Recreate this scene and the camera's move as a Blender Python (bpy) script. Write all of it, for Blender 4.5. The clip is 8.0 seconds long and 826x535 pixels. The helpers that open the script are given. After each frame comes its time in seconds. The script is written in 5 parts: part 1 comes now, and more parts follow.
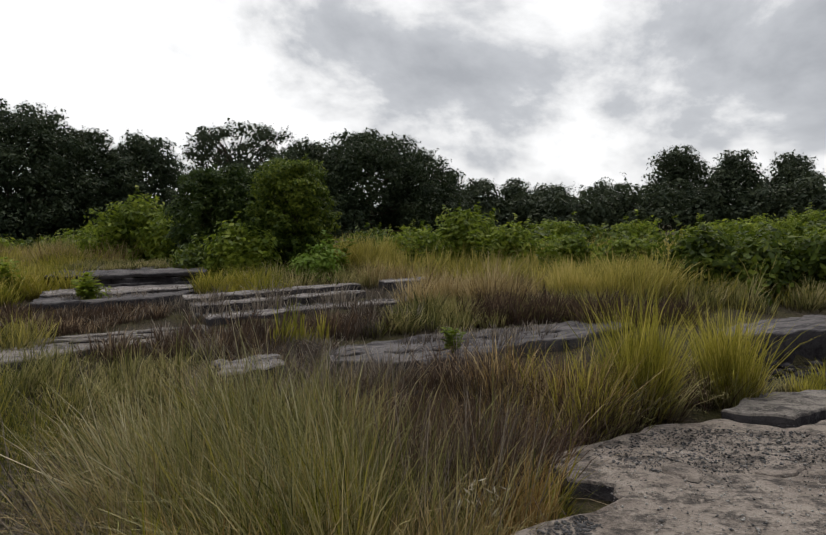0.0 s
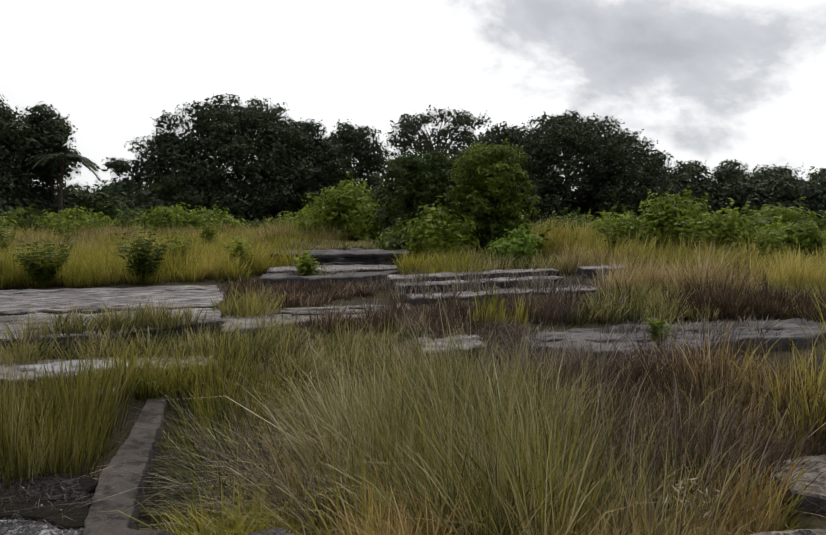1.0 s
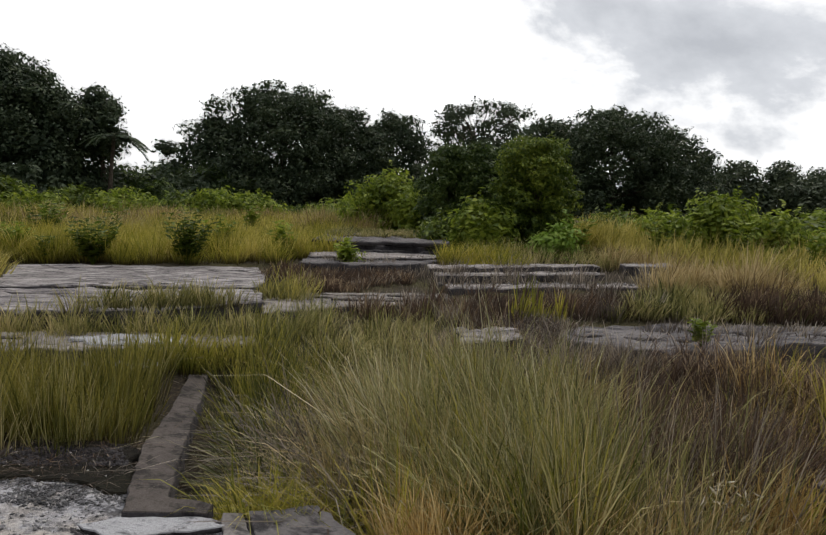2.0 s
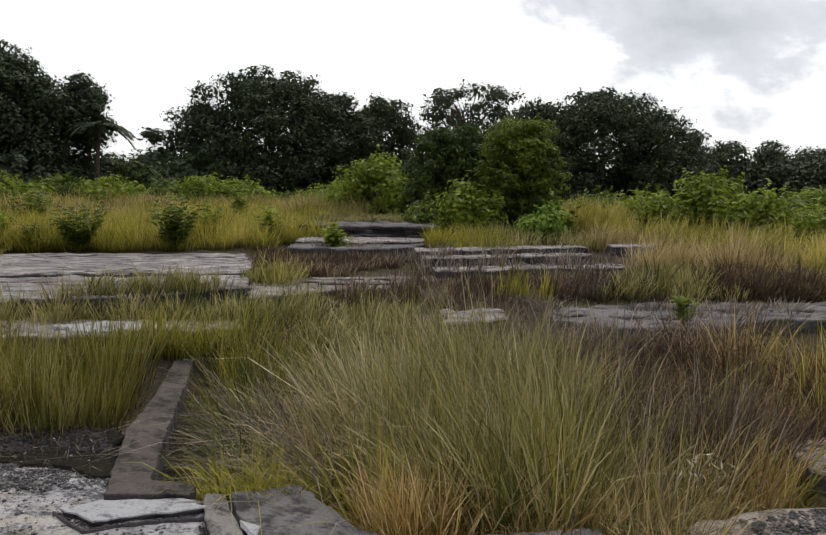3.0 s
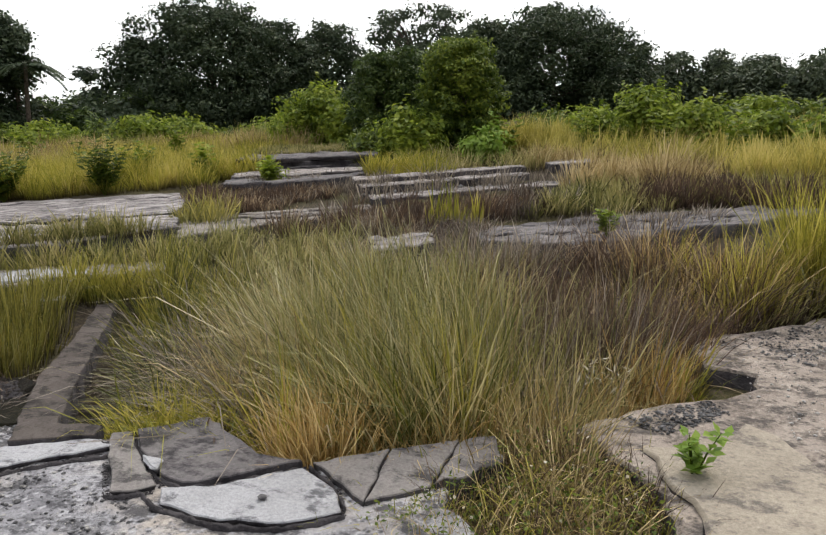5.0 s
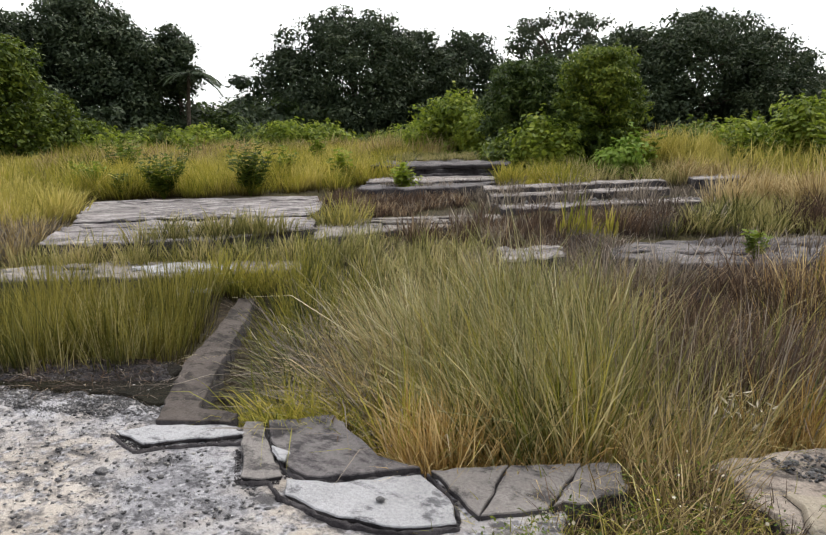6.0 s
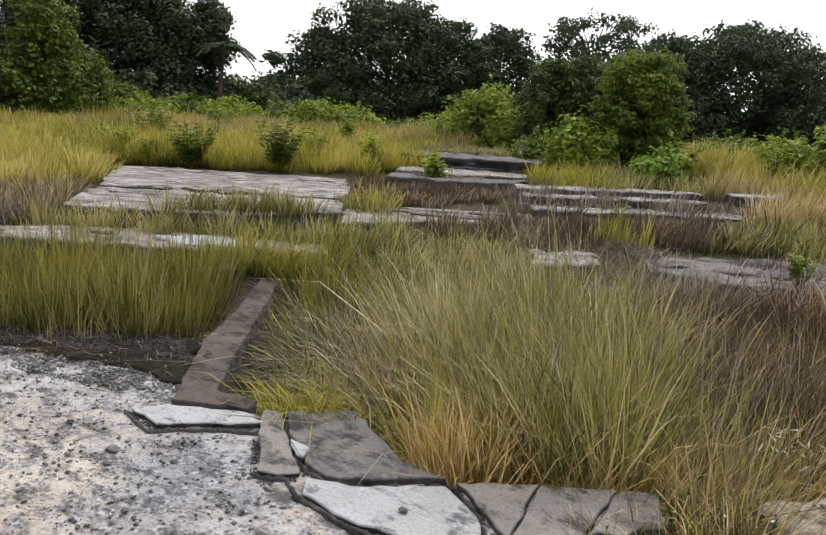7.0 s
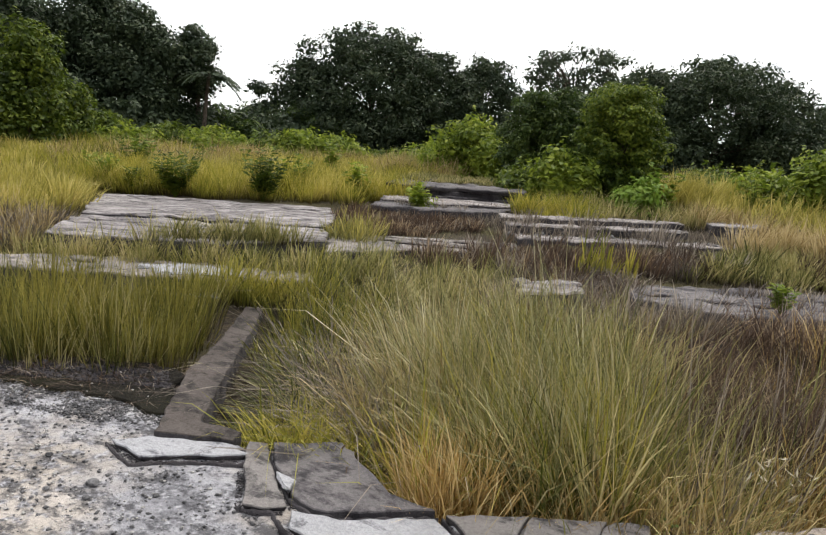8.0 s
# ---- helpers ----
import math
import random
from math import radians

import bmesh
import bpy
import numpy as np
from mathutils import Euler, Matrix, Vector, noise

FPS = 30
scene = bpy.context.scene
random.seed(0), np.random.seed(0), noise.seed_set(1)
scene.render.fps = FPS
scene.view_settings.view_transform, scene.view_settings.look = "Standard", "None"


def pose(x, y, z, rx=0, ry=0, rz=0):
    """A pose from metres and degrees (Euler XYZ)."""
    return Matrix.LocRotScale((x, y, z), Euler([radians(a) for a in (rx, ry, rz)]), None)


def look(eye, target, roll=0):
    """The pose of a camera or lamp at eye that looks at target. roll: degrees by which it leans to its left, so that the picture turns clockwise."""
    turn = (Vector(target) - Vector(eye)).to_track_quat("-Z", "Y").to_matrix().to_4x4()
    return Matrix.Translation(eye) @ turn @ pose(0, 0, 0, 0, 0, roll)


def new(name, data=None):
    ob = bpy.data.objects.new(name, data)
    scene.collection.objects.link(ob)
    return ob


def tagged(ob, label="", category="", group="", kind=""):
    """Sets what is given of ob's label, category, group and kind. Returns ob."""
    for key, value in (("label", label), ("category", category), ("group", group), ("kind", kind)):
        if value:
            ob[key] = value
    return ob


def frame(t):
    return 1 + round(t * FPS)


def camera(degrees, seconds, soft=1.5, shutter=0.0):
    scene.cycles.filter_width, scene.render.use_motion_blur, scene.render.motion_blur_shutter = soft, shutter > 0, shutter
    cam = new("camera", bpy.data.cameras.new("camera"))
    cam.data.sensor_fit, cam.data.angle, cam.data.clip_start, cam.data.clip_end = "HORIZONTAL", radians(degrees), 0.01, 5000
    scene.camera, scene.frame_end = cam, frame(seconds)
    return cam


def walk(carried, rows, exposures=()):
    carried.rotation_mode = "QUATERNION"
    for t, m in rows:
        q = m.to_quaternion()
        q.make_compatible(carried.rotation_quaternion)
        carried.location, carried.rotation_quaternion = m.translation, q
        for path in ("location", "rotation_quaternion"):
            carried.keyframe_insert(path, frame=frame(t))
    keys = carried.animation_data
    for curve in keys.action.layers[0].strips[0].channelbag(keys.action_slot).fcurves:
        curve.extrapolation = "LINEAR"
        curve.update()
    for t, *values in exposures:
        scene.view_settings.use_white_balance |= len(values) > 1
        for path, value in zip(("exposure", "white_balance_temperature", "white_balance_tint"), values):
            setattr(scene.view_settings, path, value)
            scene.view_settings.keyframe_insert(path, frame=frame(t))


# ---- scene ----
cam = camera(63.0, 8.0, soft=1.35)
PATH = [
    (0, (0.2, 0.44, 1.7), (0.042, 2.43, 1.57), -0.9),
    (0.1, (0.15, 0.41, 1.71), (-0.216, 2.372, 1.578), -1.5),
    (0.2, (0.13, 0.39, 1.72), (-0.467, 2.296, 1.614), -0.9),
    (0.3, (0.135, 0.38, 1.73), (-0.627, 2.228, 1.654), -1),
    (0.5, (0.163, 0.366, 1.749), (-0.616, 2.205, 1.644), -1.8),
    (1, (0.132, 0.348, 1.708), (-0.579, 2.21, 1.539), -0.5),
    (1.5, (0.113, 0.333, 1.688), (-0.643, 2.176, 1.513), 1),
    (2.8, (0.157, 0.320, 1.693), (-0.705, 2.110, 1.469), 0.5),
    (3, (0.191, 0.346, 1.661), (-0.598, 2.167, 1.421), 0.7),
    (3.1, (0.177, 0.392, 1.677), (-0.476, 2.264, 1.411), 1.7),
    (3.2, (0.169, 0.363, 1.685), (-0.306, 2.287, 1.415), 3.3),
    (3.3, (0.142, 0.385, 1.649), (-0.237, 2.333, 1.405), 4.5),
    (3.5, (0.235, 0.442, 1.646), (0.035, 2.407, 1.333), 3.8),
    (4, (0.478, 0.463, 1.604), (0.077, 2.383, 1.214), 1.6),
    (4.2, (0.608, 0.480, 1.660), (0.127, 2.356, 1.159), -0.6),
    (5.3, (0.522, 0.49, 1.622), (-0.236, 2.289, 1.187), -1.6),
    (5.5, (0.538, 0.466, 1.644), (-0.294, 2.231, 1.204), -1.3),
    (6, (0.523, 0.489, 1.648), (-0.491, 2.163, 1.234), -1.5),
    (6.5, (0.434, 0.529, 1.664), (-0.615, 2.196, 1.313), 0),
    (7, (0.308, 0.583, 1.641), (-0.739, 2.228, 1.197), 3.4),
    (7.5, (0.336, 0.619, 1.657), (-0.584, 2.36, 1.305), 3.8),
    (8, (0.282, 0.576, 1.639), (-0.736, 2.259, 1.281), 3.7),
]
walk(cam, [(t, look(eye, target, roll)) for t, eye, target, roll in PATH],
     exposures=[(0.0, -1.80), (1.0, -1.62), (1.7, -1.54), (3.0, -1.34), (3.5, -1.36), (4.0, -1.34), (4.2, -1.0), (5.3, -0.80), (6.0, -0.72), (8.0, -0.69)])

# ---- light: overcast sky, soft sun behind cloud ----
SUN_EL, SUN_AZ = radians(52), radians(20)
world = bpy.data.worlds.new("sky")
scene.world = world
world.use_nodes = True
wn, wl = world.node_tree.nodes, world.node_tree.links
wn.clear()
w_out = wn.new("ShaderNodeOutputWorld")
w_bg = wn.new("ShaderNodeBackground")
w_sky = wn.new("ShaderNodeTexSky")
w_sky.sky_type, w_sky.sun_disc = "NISHITA", False
w_sky.sun_elevation, w_sky.sun_rotation = SUN_EL, SUN_AZ
w_co = wn.new("ShaderNodeTexCoord")
w_map = wn.new("ShaderNodeMapping")
w_map.inputs["Scale"].default_value = (1.0, 1.0, 1.7)
w_map.inputs["Location"].default_value = (1.15, 0.3, 0.55)
w_noise = wn.new("ShaderNodeTexNoise")
w_noise.inputs["Scale"].default_value = 2.4
w_noise.inputs["Detail"].default_value = 8
w_noise.inputs["Roughness"].default_value = 0.56
w_noise.inputs["Distortion"].default_value = 0.2
w_sep = wn.new("ShaderNodeSeparateXYZ")
w_side = wn.new("ShaderNodeMath")
w_side.operation = "MULTIPLY_ADD"          # thicker cloud towards +x
w_side.inputs[1].default_value = -0.32
w_side.inputs[2].default_value = 0.055
w_add = wn.new("ShaderNodeMath")
w_add.operation = "ADD"
w_ramp = wn.new("ShaderNodeValToRGB")
w_ramp.color_ramp.elements[0].position = 0.40
w_ramp.color_ramp.elements[0].color = (1.3, 1.35, 1.45, 1)
w_ramp.color_ramp.elements[1].position = 0.63
w_ramp.color_ramp.elements[1].color = (3.7, 3.7, 3.72, 1)
e = w_ramp.color_ramp.elements.new(0.50)
e.color = (1.75, 1.80, 1.90, 1)
e = w_ramp.color_ramp.elements.new(0.55)
e.color = (2.7, 2.71, 2.74, 1)
w_sc = wn.new("ShaderNodeMix")
w_sc.data_type = "RGBA"
w_sc.inputs[0].default_value = 0.93
w_dim = wn.new("ShaderNodeVectorMath")
w_dim.operation = "SCALE"
w_dim.inputs["Scale"].default_value = 0.10
wl.new(w_co.outputs["Generated"], w_map.inputs["Vector"])
wl.new(w_map.outputs["Vector"], w_noise.inputs["Vector"])
wl.new(w_co.outputs["Generated"], w_sep.inputs[0])
wl.new(w_sep.outputs["X"], w_side.inputs[0])
wl.new(w_noise.outputs["Fac"], w_add.inputs[0])
wl.new(w_side.outputs[0], w_add.inputs[1])
w_low = wn.new("ShaderNodeMapRange")       # thinner cloud low over the horizon
w_low.inputs[1].default_value, w_low.inputs[2].default_value = 0.03, 0.15
w_low.inputs[3].default_value, w_low.inputs[4].default_value = 0.07, 0.0
w_sum = wn.new("ShaderNodeMath")
wl.new(w_sep.outputs["Z"], w_low.inputs[0])
wl.new(w_low.outputs[0], w_sum.inputs[0])
wl.new(w_add.outputs[0], w_sum.inputs[1])
wl.new(w_sum.outputs[0], w_ramp.inputs["Fac"])
wl.new(w_sky.outputs["Color"], w_dim.inputs[0])
wl.new(w_dim.outputs["Vector"], w_sc.inputs[6])
wl.new(w_ramp.outputs["Color"], w_sc.inputs[7])
wl.new(w_sc.outputs[2], w_bg.inputs["Color"])
w_dot = wn.new("ShaderNodeVectorMath")      # the cloud glows towards the hidden sun and dulls away from it
w_dot.operation = "DOT_PRODUCT"
w_dot.inputs[1].default_value = (math.sin(SUN_AZ) * math.cos(SUN_EL), math.cos(SUN_AZ) * math.cos(SUN_EL), math.sin(SUN_EL))
w_glow = wn.new("ShaderNodeMapRange")
w_glow.interpolation_type = "SMOOTHSTEP"
w_glow.inputs[1].default_value, w_glow.inputs[2].default_value = -0.35, 0.75
w_glow.inputs[3].default_value, w_glow.inputs[4].default_value = 0.30, 1.18
wl.new(w_co.outputs["Generated"], w_dot.inputs[0])
wl.new(w_dot.outputs["Value"], w_glow.inputs[0])
wl.new(w_glow.outputs[0], w_bg.inputs["Strength"])
wl.new(w_bg.outputs[0], w_out.inputs["Surface"])

sun = new("sun", bpy.data.lights.new("sun", "SUN"))
sun.data.energy, sun.data.angle, sun.data.color = 2.7, radians(12), (1.0, 0.91, 0.76)
sun.matrix_world = look((math.sin(SUN_AZ) * math.cos(SUN_EL) * 60, math.cos(SUN_AZ) * math.cos(SUN_EL) * 60, math.sin(SUN_EL) * 60), (0, 0, 0))


# ---- materials ----
def base_material(name, rough=0.85):
    m = bpy.data.materials.new(name)
    m.use_nodes = True
    n = m.node_tree.nodes
    b = n["Principled BSDF"]
    b.inputs["Roughness"].default_value = rough
    b.inputs["Specular IOR Level"].default_value = 0.25
    return m, n, m.node_tree.links, b


def noise_node(n, l, co, scale, detail=6, rough=0.6, distort=0.0):
    t = n.new("ShaderNodeTexNoise")
    t.inputs["Scale"].default_value, t.inputs["Detail"].default_value = scale, detail
    t.inputs["Roughness"].default_value, t.inputs["Distortion"].default_value = rough, distort
    l.new(co, t.inputs["Vector"])
    return t.outputs["Fac"]


def ramp_node(n, l, fac, stops):
    r = n.new("ShaderNodeValToRGB")
    while len(r.color_ramp.elements) < len(stops):
        r.color_ramp.elements.new(0.5)
    for el, (p, c) in zip(r.color_ramp.elements, stops):
        el.position, el.color = p, (*c, 1) if len(c) == 3 else c
    l.new(fac, r.inputs["Fac"])
    return r.outputs["Color"]


def mix_node(n, l, fac, a, b, blend="MIX"):
    m = n.new("ShaderNodeMix")
    m.data_type, m.blend_type = "RGBA", blend
    for sock, v in ((m.inputs[0], fac), (m.inputs[6], a), (m.inputs[7], b)):
        if isinstance(v, (int, float)):
            sock.default_value = v
        elif isinstance(v, tuple):
            sock.default_value = (*v, 1)
        else:
            l.new(v, sock)
    return m.outputs[2]


def bump_node(n, l, b, height, strength, dist):
    k = n.new("ShaderNodeBump")
    k.inputs["Strength"].default_value, k.inputs["Distance"].default_value = strength, dist
    l.new(height, k.inputs["Height"])
    l.new(k.outputs[0], b.inputs["Normal"])


def concrete(name, pale, mid, dark, stain=0.5, speck=0.5, streak=False, sand=0.0):
    """Weathered concrete: pale laitance, grey body, black lichen stains, gravel specks."""
    m, n, l, b = base_material(name, 0.9)
    co = n.new("ShaderNodeNewGeometry").outputs["Position"]
    big = noise_node(n, l, co, 1.7, 8, 0.62, 0.4)
    c = ramp_node(n, l, big, [(0.35, mid), (0.62, pale)])
    st = n.new("ShaderNodeMapping")
    if streak:                              # weathering runs along the slabs
        st.vector_type = "TEXTURE"
        st.inputs["Rotation"].default_value = (0, 0, radians(33))
        st.inputs["Scale"].default_value = (0.7, 0.17, 0.3)
    else:
        st.inputs["Scale"].default_value = (3.0, 4.6, 3.0)
    l.new(co, st.inputs["Vector"])
    lich = noise_node(n, l, st.outputs[0], 1.5, 10, 0.74, 0.6 if streak else 0.15)
    f = ramp_node(n, l, lich, [(0.55 - 0.12 * stain, (0, 0, 0)), (0.62 - 0.06 * stain, (0.9, 0.9, 0.9))])
    if sand:
        c = mix_node(n, l, ramp_node(n, l, noise_node(n, l, co, 0.9, 5, 0.6), [(0.46, (0, 0, 0)), (0.58, (sand, sand, sand))]), c, (0.52, 0.43, 0.32))
    c = mix_node(n, l, f, c, dark)
    v = n.new("ShaderNodeTexVoronoi")
    v.inputs["Scale"].default_value = 42
    l.new(co, v.inputs["Vector"])
    pick = ramp_node(n, l, noise_node(n, l, co, 14, 4), [(0.5, (0, 0, 0)), (0.62, (speck, speck, speck))])
    c = mix_node(n, l, pick, c, ramp_node(n, l, v.outputs["Distance"], [(0.15, dark), (0.5, mid), (0.8, pale)]))
    fine = noise_node(n, l, co, 60, 5, 0.7)
    c = mix_node(n, l, 0.35, c, ramp_node(n, l, fine, [(0.3, (0.25, 0.25, 0.25)), (0.7, (0.85, 0.85, 0.85))]), "OVERLAY")
    l.new(c, b.inputs["Base Color"])
    h = n.new("ShaderNodeMath")
    h.operation = "ADD"
    l.new(lich, h.inputs[0])
    l.new(fine, h.inputs[1])
    bump_node(n, l, b, h.outputs[0], 0.7, 0.02)
    return m


def soil(name, k=1.0):
    m, n, l, b = base_material(name, 0.95)
    co = n.new("ShaderNodeNewGeometry").outputs["Position"]
    big = noise_node(n, l, co, 0.6, 8, 0.65, 0.5)
    fine = noise_node(n, l, co, 24, 8, 0.75)
    a = ramp_node(n, l, fine, [(0.3, (0.022, 0.017, 0.014)), (0.52, (0.06, 0.047, 0.034)), (0.74, (0.19, 0.15, 0.095))])
    g = ramp_node(n, l, fine, [(0.3, (0.03, 0.03, 0.012)), (0.55, (0.09, 0.082, 0.03)), (0.75, (0.22, 0.18, 0.075))])
    c = mix_node(n, l, ramp_node(n, l, big, [(0.42, (0, 0, 0)), (0.6, (1, 1, 1))]), a, g)
    c = mix_node(n, l, 1.0, c, (k, k, k), "MULTIPLY")
    l.new(c, b.inputs["Base Color"])
    bump_node(n, l, b, fine, 1.0, 0.04)
    return m


def leafy(name, stops, thin=0.35, rough=0.55, each=0.55):
    """Leaves and blades: colour by leaf, a broad drift over the place, light through the leaf."""
    m, n, l, b = base_material(name, rough)
    geo = n.new("ShaderNodeNewGeometry")
    drift = noise_node(n, l, geo.outputs["Position"], 0.9, 4, 0.6)
    mixf = n.new("ShaderNodeMath")
    mixf.operation = "MULTIPLY_ADD"
    mixf.inputs[1].default_value = 0.9
    l.new(drift, mixf.inputs[0])
    half = n.new("ShaderNodeMath")
    half.operation, half.name = "MULTIPLY_ADD", "by_leaf"
    half.inputs[1].default_value, half.inputs[2].default_value = each, 0.05 - each / 2
    l.new(geo.outputs["Random Per Island"], half.inputs[0])
    l.new(half.outputs[0], mixf.inputs[2])
    c = ramp_node(n, l, mixf.outputs[0], stops)
    l.new(c, b.inputs["Base Color"])
    tr = n.new("ShaderNodeBsdfTranslucent")
    l.new(c, tr.inputs["Color"])
    mx = n.new("ShaderNodeMixShader")
    mx.inputs[0].default_value = thin
    out = n["Material Output"]
    l.new(b.outputs[0], mx.inputs[1])
    l.new(tr.outputs[0], mx.inputs[2])
    l.new(mx.outputs[0], out.inputs["Surface"])
    return m


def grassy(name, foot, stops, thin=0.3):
    """Grass: dead brown foot with base shade painted in, then a blade colour that differs from blade to blade."""
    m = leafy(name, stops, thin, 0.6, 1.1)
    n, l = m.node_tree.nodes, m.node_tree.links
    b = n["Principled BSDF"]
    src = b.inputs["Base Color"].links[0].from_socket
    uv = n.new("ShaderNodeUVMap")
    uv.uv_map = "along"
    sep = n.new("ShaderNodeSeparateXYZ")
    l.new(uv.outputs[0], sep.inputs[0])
    # darker towards the root: dead sheath and shade between blades share this ramp
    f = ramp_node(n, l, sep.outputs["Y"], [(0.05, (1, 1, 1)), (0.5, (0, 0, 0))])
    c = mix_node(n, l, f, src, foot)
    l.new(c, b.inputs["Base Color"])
    for node in n:
        if node.name == "by_leaf":          # each tuft has its own tone, each blade differs a little from it
            tone = n.new("ShaderNodeMix")
            tone.inputs[0].default_value = 0.55
            l.new(node.inputs[0].links[0].from_socket, tone.inputs[2])
            l.new(sep.outputs["X"], tone.inputs[3])
            l.new(tone.outputs[0], node.inputs[0])
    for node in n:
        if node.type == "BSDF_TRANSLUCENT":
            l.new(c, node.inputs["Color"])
    return m


M_SOIL = soil("soil_and_litter")
M_HUMUS = soil("black_humus", 0.22)
M_FLOOR = concrete("broken_floor", (0.46, 0.455, 0.48), (0.22, 0.217, 0.235), (0.055, 0.054, 0.06), 0.66, 0.95, sand=0.5)
M_PALE = concrete("pale_concrete", (0.43, 0.43, 0.455), (0.33, 0.33, 0.345), (0.10, 0.10, 0.11), 0.1, 0.3)
M_GREY = concrete("grey_concrete", (0.27, 0.25, 0.24), (0.18, 0.165, 0.16), (0.05, 0.046, 0.048), 0.4, 0.35)
M_DARK = concrete("dark_concrete", (0.21, 0.195, 0.195), (0.12, 0.11, 0.115), (0.035, 0.032, 0.036), 0.6, 0.3)
M_TAN = concrete("tan_concrete", (0.34, 0.305, 0.275), (0.21, 0.188, 0.17), (0.05, 0.045, 0.045), 0.75, 0.85)
M_FORE = concrete("beige_slab", (0.40, 0.345, 0.30), (0.23, 0.192, 0.165), (0.06, 0.053, 0.05), 0.7, 0.85)
M_STEP = concrete("pale_step_edge", (0.44, 0.40, 0.38), (0.27, 0.245, 0.235), (0.05, 0.045, 0.048), 0.7, 0.4, streak=True)
M_PATCH = concrete("beige_cement", (0.40, 0.35, 0.285), (0.30, 0.26, 0.21), (0.14, 0.125, 0.115), 0.25, 0.5)
M_SLAB = concrete("lichened_slab", (0.42, 0.39, 0.382), (0.22, 0.198, 0.195), (0.045, 0.04, 0.044), 0.9, 0.5, streak=True)
M_WORN = concrete("worn_dark_slab", (0.215, 0.198, 0.196), (0.12, 0.11, 0.112), (0.035, 0.032, 0.038), 0.95, 0.4, streak=True)
M_KERB = concrete("brown_stained_kerb", (0.115, 0.097, 0.088), (0.066, 0.056, 0.051), (0.022, 0.019, 0.018), 0.5, 0.4)
# near-black: algae grime plus the shade of gaps, held in one colour
M_RISER = concrete("black_grime_and_shade", (0.085, 0.078, 0.082), (0.045, 0.041, 0.045), (0.018, 0.016, 0.019), 0.5, 0.3)
M_STONE = concrete("dark_gravel", (0.20, 0.195, 0.20), (0.10, 0.098, 0.10), (0.03, 0.03, 0.032), 0.5, 0.2)
M_CHIP = concrete("pale_chippings", (0.55, 0.53, 0.51), (0.36, 0.345, 0.335), (0.12, 0.115, 0.11), 0.2, 0.2)
M_BARK = concrete("bark", (0.16, 0.13, 0.10), (0.10, 0.08, 0.06), (0.04, 0.032, 0.026), 0.5, 0.4)
# first colour is the foot: dead brown, deepened by painted root shade
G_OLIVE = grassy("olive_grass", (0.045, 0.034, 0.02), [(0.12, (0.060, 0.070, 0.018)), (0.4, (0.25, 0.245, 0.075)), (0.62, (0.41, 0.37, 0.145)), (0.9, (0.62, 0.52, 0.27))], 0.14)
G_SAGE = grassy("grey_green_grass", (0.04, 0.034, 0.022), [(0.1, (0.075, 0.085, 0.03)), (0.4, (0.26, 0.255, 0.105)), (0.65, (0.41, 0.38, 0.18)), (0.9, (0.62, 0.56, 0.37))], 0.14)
# deep green grass, with the hollow's shade put into its colour
G_SHADE = grassy("deep_green_shaded_grass", (0.03, 0.024, 0.016), [(0.1, (0.025, 0.036, 0.01)), (0.5, (0.085, 0.10, 0.026)), (0.9, (0.24, 0.235, 0.08))], 0.14)
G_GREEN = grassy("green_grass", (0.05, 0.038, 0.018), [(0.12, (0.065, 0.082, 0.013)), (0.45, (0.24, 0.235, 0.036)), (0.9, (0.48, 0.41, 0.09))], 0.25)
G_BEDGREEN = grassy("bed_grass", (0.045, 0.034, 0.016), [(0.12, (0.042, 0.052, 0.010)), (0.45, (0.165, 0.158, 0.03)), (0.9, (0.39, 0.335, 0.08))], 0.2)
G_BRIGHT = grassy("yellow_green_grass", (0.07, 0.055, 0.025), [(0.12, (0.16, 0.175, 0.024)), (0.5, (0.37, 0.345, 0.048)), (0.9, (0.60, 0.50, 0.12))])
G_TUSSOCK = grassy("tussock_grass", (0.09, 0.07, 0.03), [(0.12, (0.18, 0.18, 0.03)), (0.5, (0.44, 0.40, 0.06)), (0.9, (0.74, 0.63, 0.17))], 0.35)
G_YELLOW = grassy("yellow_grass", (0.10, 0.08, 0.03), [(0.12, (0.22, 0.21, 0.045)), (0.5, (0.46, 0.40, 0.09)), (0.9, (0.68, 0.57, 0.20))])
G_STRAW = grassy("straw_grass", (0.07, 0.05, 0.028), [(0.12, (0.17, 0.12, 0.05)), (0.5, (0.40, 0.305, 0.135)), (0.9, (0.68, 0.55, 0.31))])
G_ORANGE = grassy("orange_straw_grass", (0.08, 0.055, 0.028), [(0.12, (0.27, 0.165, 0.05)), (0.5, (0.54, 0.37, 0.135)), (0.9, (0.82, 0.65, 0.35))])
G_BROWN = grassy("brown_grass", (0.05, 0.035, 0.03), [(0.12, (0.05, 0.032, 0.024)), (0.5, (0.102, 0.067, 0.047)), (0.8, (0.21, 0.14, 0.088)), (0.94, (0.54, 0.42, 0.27))])
